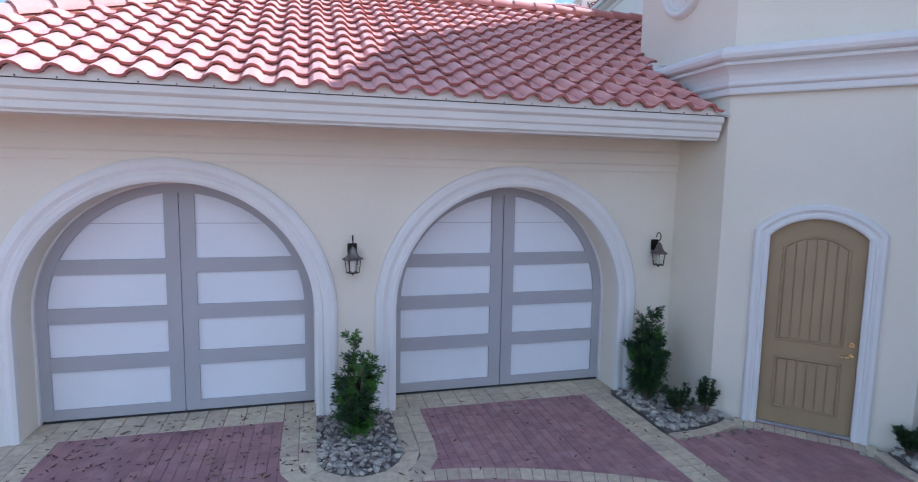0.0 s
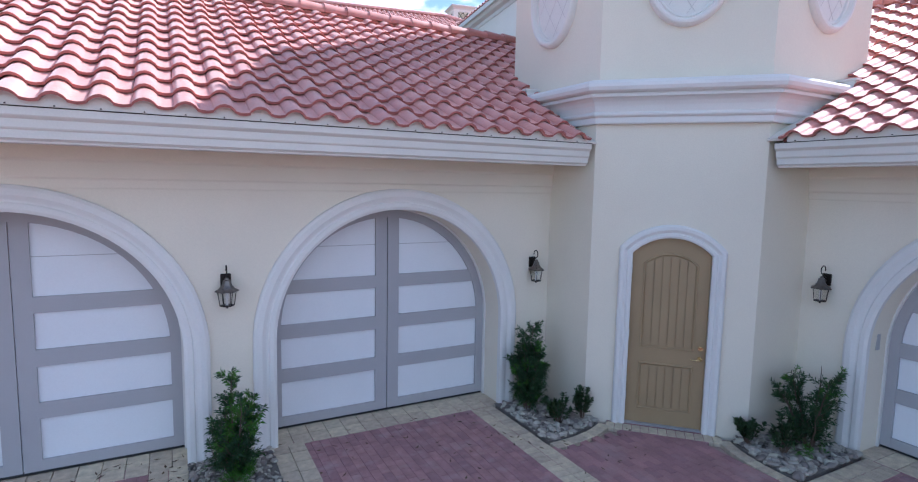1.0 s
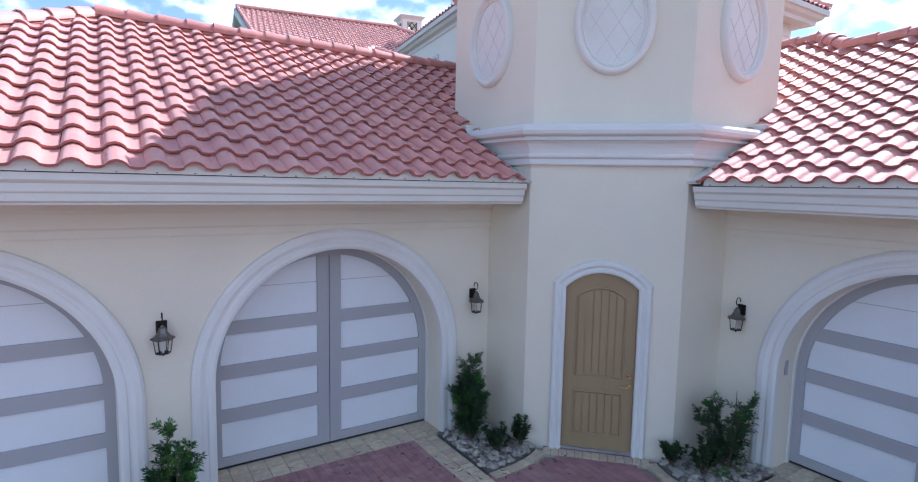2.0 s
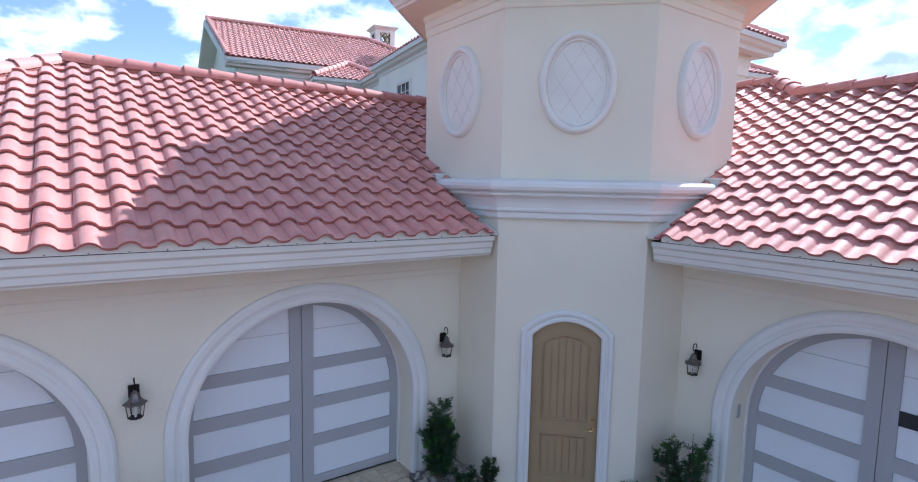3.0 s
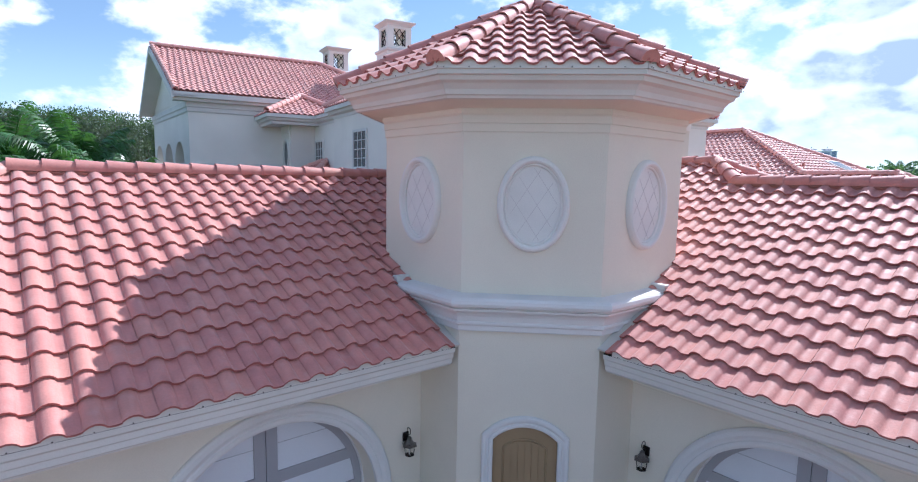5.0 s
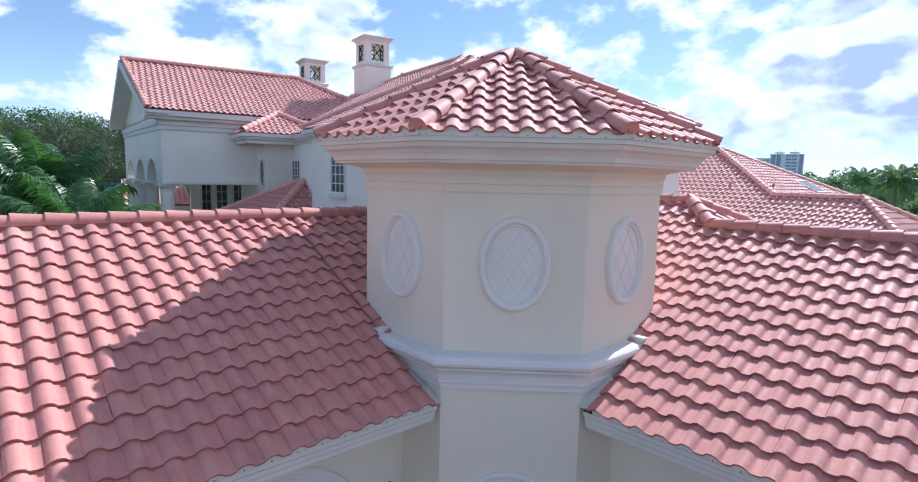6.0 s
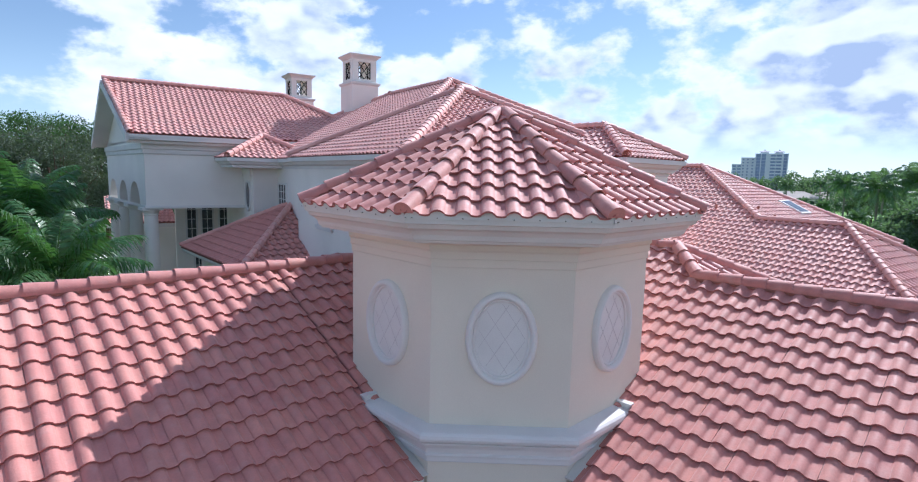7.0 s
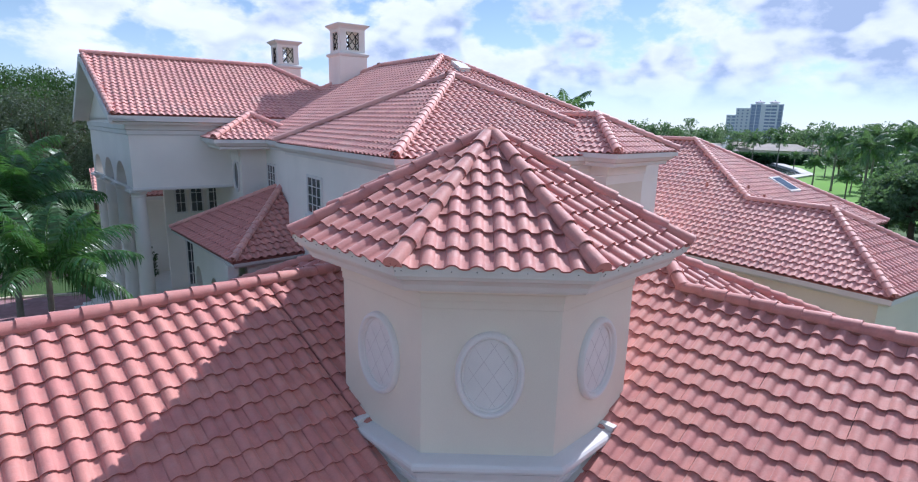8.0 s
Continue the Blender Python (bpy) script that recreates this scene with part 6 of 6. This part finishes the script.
for k, (heading, far, size, kind) in enumerate(spots):
    x, y = from_eye(heading, far)
    m = pose(x, y, -0.1, 0, 0, 53 * k) @ Matrix.Scale((1.1 if heading > 79 else 1.0) * size * drawn_in(far), 4)
    src = (far_palm_a, far_palm_b)[kind]
    if k < 2:
        (far_palm_a, far_palm_b)[k].matrix_basis = m
    else:
        copy_thing(src, m)


def woods(name, label, places, mat, seed, clumps, leaf, blades=34):
    """A belt of trees: trunks with limbs, and crowns of many small leaves gathered in clumps with gaps."""
    r, g = random.Random(seed), np.random.default_rng(seed)
    belt = thing(name, (*places[0][:2], 0), label, "woods", kind="stuff")
    wood, all_verts = bmesh.new(), []

    def ways(count):
        v = g.normal(size=(count, 3))
        return v / np.linalg.norm(v, axis=1)[:, None]

    for x, y, h, w in places:
        base = Vector((x, y, -0.3))
        tube(wood, [base, base + Vector((r.uniform(-0.3, 0.3), r.uniform(-0.3, 0.3), h * 0.35)), base + Vector((r.uniform(-0.6, 0.6), r.uniform(-0.6, 0.6), h * 0.7))], [0.25, 0.18, 0.08], 6)
        d = ways(clumps)
        d[:, 2] = np.where(d[:, 2] < -0.75, -d[:, 2], d[:, 2])
        far = g.uniform(0.5, 1.0, (clumps, 1))
        centre = np.array((x, y, -0.3 + h * 0.56)) + d * np.array((w, w, h * 0.42)) * far
        for c in centre[::6]:
            c = Vector(c)
            tube(wood, [base + Vector((0, 0, h * 0.4)), base.lerp(c, 0.6) + Vector((0, 0, h * 0.15)), c], [0.09, 0.05, 0.02], 4)
        size = g.uniform(0.4, 1.0, (clumps, 1)) * w * 0.26
        n = clumps * blades
        q = ways(n)
        p = np.repeat(centre, blades, 0) + q * np.array((1, 1, 0.6)) * np.repeat(size, blades, 0) * g.uniform(0.45, 1.1, (n, 1))
        way = q + ways(n) * 0.6 + np.array((0, 0, 0.25))
        way /= np.linalg.norm(way, axis=1)[:, None]
        side = np.cross(way, ways(n))
        side /= np.linalg.norm(side, axis=1)[:, None]
        long = leaf * g.uniform(0.6, 1.3, (n, 1))
        mid = p + way * long * 0.5
        all_verts.append(np.stack((p, mid + side * long * 0.28, p + way * long - np.array((0, 0, 1)) * long * 0.1, mid - side * long * 0.28), 1).reshape(-1, 3))
    verts = np.concatenate(all_verts)
    me = bpy.data.meshes.new("crowns")
    me.from_pydata(verts.tolist(), [], np.arange(len(verts)).reshape(-1, 4).tolist())
    me.materials.append(mat)
    part("trunks", tidy(wood), BARK, belt)
    part("crowns", me, None, belt)
    return belt


r0 = random.Random(5)
front = [(*from_eye(h, d), r0.uniform(11.2, 12.6) * drawn_in(d), r0.uniform(3.2, 4.2)) for h, d in [(-14 + 2.9 * k + r0.uniform(-1, 1), 61 + r0.uniform(-4, 6)) for k in range(11)]]
back = [(*from_eye(h, d), r0.uniform(18.6, 20.6) * drawn_in(d), r0.uniform(5.5, 7.5)) for h, d in [(-14 + 2.7 * k + r0.uniform(-1, 1), 124 + r0.uniform(-6, 12)) for k in range(14)]]
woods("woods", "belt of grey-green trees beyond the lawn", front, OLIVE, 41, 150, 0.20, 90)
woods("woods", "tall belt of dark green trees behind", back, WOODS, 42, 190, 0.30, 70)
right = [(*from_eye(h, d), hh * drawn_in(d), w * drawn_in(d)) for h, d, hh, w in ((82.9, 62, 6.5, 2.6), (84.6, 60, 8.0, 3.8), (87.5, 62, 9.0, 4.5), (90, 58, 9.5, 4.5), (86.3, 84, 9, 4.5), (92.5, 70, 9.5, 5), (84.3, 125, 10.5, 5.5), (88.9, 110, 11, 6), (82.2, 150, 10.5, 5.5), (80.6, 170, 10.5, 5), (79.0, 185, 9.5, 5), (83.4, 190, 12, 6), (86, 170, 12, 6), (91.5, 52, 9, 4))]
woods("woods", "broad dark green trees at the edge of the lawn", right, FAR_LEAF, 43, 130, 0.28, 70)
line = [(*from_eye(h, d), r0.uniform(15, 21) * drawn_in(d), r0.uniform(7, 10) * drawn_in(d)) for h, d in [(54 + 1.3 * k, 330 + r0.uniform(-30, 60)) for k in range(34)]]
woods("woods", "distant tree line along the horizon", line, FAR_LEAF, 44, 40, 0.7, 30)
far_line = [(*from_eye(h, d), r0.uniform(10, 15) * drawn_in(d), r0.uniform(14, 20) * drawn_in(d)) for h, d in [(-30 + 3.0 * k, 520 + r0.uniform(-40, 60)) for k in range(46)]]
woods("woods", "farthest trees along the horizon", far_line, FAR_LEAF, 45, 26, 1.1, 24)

# ---- far lawn, pond, houses and tower block ----
WATER = material("pond_water", (0.03, 0.045, 0.05), 0.06, 0.1, 0.2, 4, 0.05, random_by="world", spec=0.8)
PATH = material("pale_path", (0.62, 0.60, 0.56), 0.9, 0.1, 0.5, 8, 0.2, random_by="world")
MULCH = material("dark_mulch", (0.045, 0.032, 0.026), 0.95, 0.3, 2, 20, 0.5, random_by="world")
FAIRWAY = material("bright_fairway", (0.13, 0.30, 0.025), 0.95, 0.2, 0.05, 3, 0.4, random_by="world", stain=((0.14, 0.29, 0.035), 0.02, 0.6))


def sheet(name, outline, z, mat, label, category, kind="structure"):
    bm = bmesh.new()
    prism(bm, outline, -0.3, z)
    return tagged(part(name, tidy(bm), mat), label, category, kind=kind)


sheet("fairway", [from_eye(h, d) for h, d in ((70, 105), (80, 80), (92, 78), (90, 230), (76, 300), (66, 330))], -0.08, FAIRWAY, "bright mown fairway grass in the sun", "lawn")
pond_edge = [(71.4, 300), (74.0, 280), (76.2, 215), (77.2, 180), (75.6, 158), (72.4, 162), (69.5, 205), (69.0, 260)]
sheet("pond", [from_eye(h, d) for h, d in pond_edge[::-1]], -0.055, WATER, "dark still pond on the fairway", "pond")
bm = bmesh.new()
shore = [Vector((*from_eye(h, d), 0)) for h, d in ((74.0, 280), (76.2, 215), (77.3, 180), (75.7, 156))]
for a, b in zip(shore, shore[1:]):
    w = (b - a).cross(Vector((0, 0, 1))).normalized() * 2.2
    slab(bm, [a, b, b + w, a + w][::1], 0.25)
for v in bm.verts:
    v.co.z += 0.0
tagged(part("shore_path", tidy(bm), PATH), "pale curved path along the pond", "path", kind="structure")
SPRAY = material("water_spray", (0.85, 0.88, 0.9), 0.5, 0.05, 2, 20, 0.0)
spray = Leaves()
r1 = random.Random(9)
fx, fy = from_eye(70.0, 262)
for k in range(500):
    a, s = r1.uniform(0, 6.28), r1.uniform(0, 1)
    rad = s * 2.2
    z = 6.0 * (1 - s ** 2) * r1.uniform(0.55, 1)
    spray.blade(Vector((fx + rad * math.cos(a), fy + rad * math.sin(a), z)), Vector((0, 0, -1)), Vector((math.sin(1), math.cos(1), 0)), r1.uniform(0.2, 0.6), 0.16)
fountain = thing("fountain", (fx, fy, 0), "white spraying fountain in the pond", "fountain")
spray.done("spray", SPRAY, fountain)


def villa(heading, far, w, d, h, turn, label):
    """A low far house: walls, hip roof, windows and an arched porch shown as openings."""
    w, d, h = (q * drawn_in(far) for q in (w, d, h))
    x, y = from_eye(heading, far)
    base = pose(x, y, 0, 0, 0, turn)
    put = lambda p: base @ Vector(p)
    v = thing("villa", (x, y, 0), label, "house", "far villas")
    bm = bmesh.new()
    ring_wall(bm, [(-w / 2, -d / 2), (w / 2, -d / 2), (w / 2, d / 2), (-w / 2, d / 2)], -0.2, h, 0.3, put)
    part("wall", tidy(bm), STUCCO, v)
    bm = bmesh.new()
    o, rz = 0.7, h + 0.42 * (d / 2 + 0.7)
    A, B, C, D = [bm.verts.new(put(p)) for p in ((-w / 2 - o, -d / 2 - o, h), (w / 2 + o, -d / 2 - o, h), (w / 2 + o, d / 2 + o, h), (-w / 2 - o, d / 2 + o, h))]
    E, F = bm.verts.new(put((-w / 2 + d / 2, 0, rz))), bm.verts.new(put((w / 2 - d / 2, 0, rz)))
    for f in ((A, B, F, E), (B, C, F), (C, D, E, F), (D, A, E), (D, C, B, A)):
        bm.faces.new(f)
    part("roof", tidy(bm), VILLA_ROOF, v)
    n = int(w / 2.2)
    for k in range(n):
        bm = bmesh.new()
        cx = -w / 2 + w * (k + 0.5) / n
        box(bm, (cx - 0.5, -d / 2 - 0.03, 0.3 if k % 3 == 1 else 0.7), (cx + 0.5, -d / 2 + 0.1, 1.9), put)
        part("window", tidy(bm), WINDOW_GLASS, v)


VILLA_ROOF = material("pale_villa_roof", (0.50, 0.44, 0.38), 0.85, 0.12, 0.6, 8, 0.2, random_by="world")
for args in ((66.2, 320, 26, 12, 4.4, -66), (68.6, 300, 24, 12, 4.2, -62), (71.2, 320, 26, 12, 5.2, -75), (74.5, 300, 24, 12, 5.0, -70), (64.2, 345, 22, 12, 4.2, -60), (78.2, 330, 28, 12, 5.0, -78)):
    villa(*args, "low pale house with a hip roof across the fairway")
HEDGE = Leaves()
for k in range(9000):
    t = r1.random()
    a = Vector((*from_eye(69.5 + 7.5 * t, 255 + 10 * t), 0))
    p = a + Vector((r1.uniform(-1.2, 1.2), r1.uniform(-1.2, 1.2), r1.uniform(0, 2.4)))
    w = any_way(r1)
    HEDGE.blade(p, w, w.cross(any_way(r1)).normalized(), 0.7, 0.5)
hedge = thing("hedge", (*from_eye(73, 260), 0), "long clipped dark green hedge", "hedge", kind="stuff")
HEDGE.done("hedge_leaves", YEW, hedge)

# tower block on the horizon
BLOCK_WALL = material("block_wall", (0.86, 0.86, 0.86), 0.8, 0.05, 0.1, 2, 0.0, random_by="world")
# blue glass made paler, with the distance haze put into its colour
BLOCK_GLASS = material("hazy_block_glass", (0.30, 0.36, 0.50), 0.3, 0.15, 0.1, 2, 0.0, random_by="world", spec=0.5)


def tower_block(heading, far, w, d, floors, label, turn, bays, roofs=()):
    """A far apartment tower. bays: (start, end, height of the glass in a storey) across its face; roofs: middles of the roof pavilions."""
    x, y = from_eye(heading, far)
    base = pose(x, y, 0, 0, 0, turn)
    put = lambda p: base @ Vector(p)
    b = thing("tower_block", (x, y, 0), label, "apartment building", "tower blocks")
    w, d, lift = w * drawn_in(far), d * drawn_in(far), 3.2 * drawn_in(far)
    h = floors * lift
    bm = bmesh.new()
    box(bm, (-w / 2, -d / 2, -1), (w / 2, d / 2, h), put)
    box(bm, (-w / 2 - 0.12, -d / 2 - 0.12, h), (w / 2 + 0.12, d / 2 + 0.12, h + 0.18), put)
    part("wall", tidy(bm), BLOCK_WALL, b)
    for x0, x1, tall in bays:
        for f in range(floors):
            bm = bmesh.new()
            box(bm, (w * (x0 - 0.5), -d / 2 - 0.06, (f + 0.5 - tall / 2) * lift), (w * (x1 - 0.5), -d / 2 + 0.2, (f + 0.5 + tall / 2) * lift), put)
            part("window_band", tidy(bm), BLOCK_GLASS, b)
    for k in roofs:
        bm = bmesh.new()
        cx, r = w * (k - 0.5), w * 0.13
        box(bm, (cx - r, -r, h + 0.18), (cx + r, r, h + 0.7 * lift), put)
        house_ = part("roof_house", tidy(bm), BLOCK_WALL, b)
        bm = bmesh.new()
        lathe(bm, [(r * 1.75, h + 0.7 * lift), (r * 1.7, h + 0.78 * lift), (r * 0.5, h + 1.15 * lift), (r * 0.12, h + 1.3 * lift), (r * 0.05, h + 1.6 * lift)], 4, lambda q, cx=cx: put((q[0] + cx, q[1], q[2])), math.pi / 4)
        part("pavilion_roof", tidy(bm), BLOCK_ROOF, house_)


BLOCK_ROOF = material("block_roof", (0.30, 0.30, 0.36), 0.7, 0.1, 0.5, 4, 0.0, random_by="world")
tower_block(72.92, 640, 28.7, 18, 14, "white and blue-glazed apartment tower on the skyline", -73, ((0.03, 0.16, 0.92), (0.19, 0.32, 0.92), (0.47, 0.62, 0.55), (0.64, 0.80, 0.55), (0.86, 0.97, 0.9)), (0.27, 0.72))
tower_block(71.12, 655, 13.5, 18, 13, "pale apartment tower on the skyline", -71, ((0.10, 0.20, 0.4), (0.40, 0.50, 0.4), (0.72, 0.84, 0.4)))
tower_block(70.2, 665, 9.5, 16, 11, "lower pale apartment tower on the skyline", -70, ((0.1, 0.4, 0.45), (0.55, 0.9, 0.45)))

# front lawn drive, kerb and flower bed
sheet("front_drive", [(-14, 19.8), (-1.4, 19.2), (-1.7, 25.5), (-4.5, 26.9), (-14, 28)], -0.06, RED_PAVER_FAR, "curved front drive of red pavers", "driveway")
bm = bmesh.new()
sweep(bm, [(-14, 28.1), (-4.5, 27.0), (-1.8, 25.6)], [(0, -0.1), (0.22, -0.1), (0.22, 0.03), (0, 0.03)])
tagged(part("kerb", tidy(bm), CREAM_PAVER), "cream kerb along the front drive", "kerb", kind="structure")
sheet("mulch_bed", [(-3.3 + (2.6 + 0.25 * math.sin(3 * a)) * math.cos(a), 31.2 + 1.9 * math.sin(a)) for a in (k * math.pi / 16 for k in range(32))], -0.07, MULCH, "dark mulch bed under the palm", "flower bed")
FLOWER = leaf_material("red_flower", (0.17, 0.015, 0.035), 0.3)
red = Leaves()
for k in range(900):
    p = Vector((-1.15 + r1.uniform(-0.35, 0.25), 26.3 + r1.uniform(-0.75, 0.75), r1.uniform(0, 0.28)))
    w = any_way(r1)
    red.blade(p, w, w.cross(any_way(r1)).normalized(), 0.12, 0.09)
flowers = thing("flower_bed", (-1.1, 25.4, 0), "low red flowers beside the terrace steps", "flowers", kind="stuff")
red.done("flowers", FLOWER, flowers)
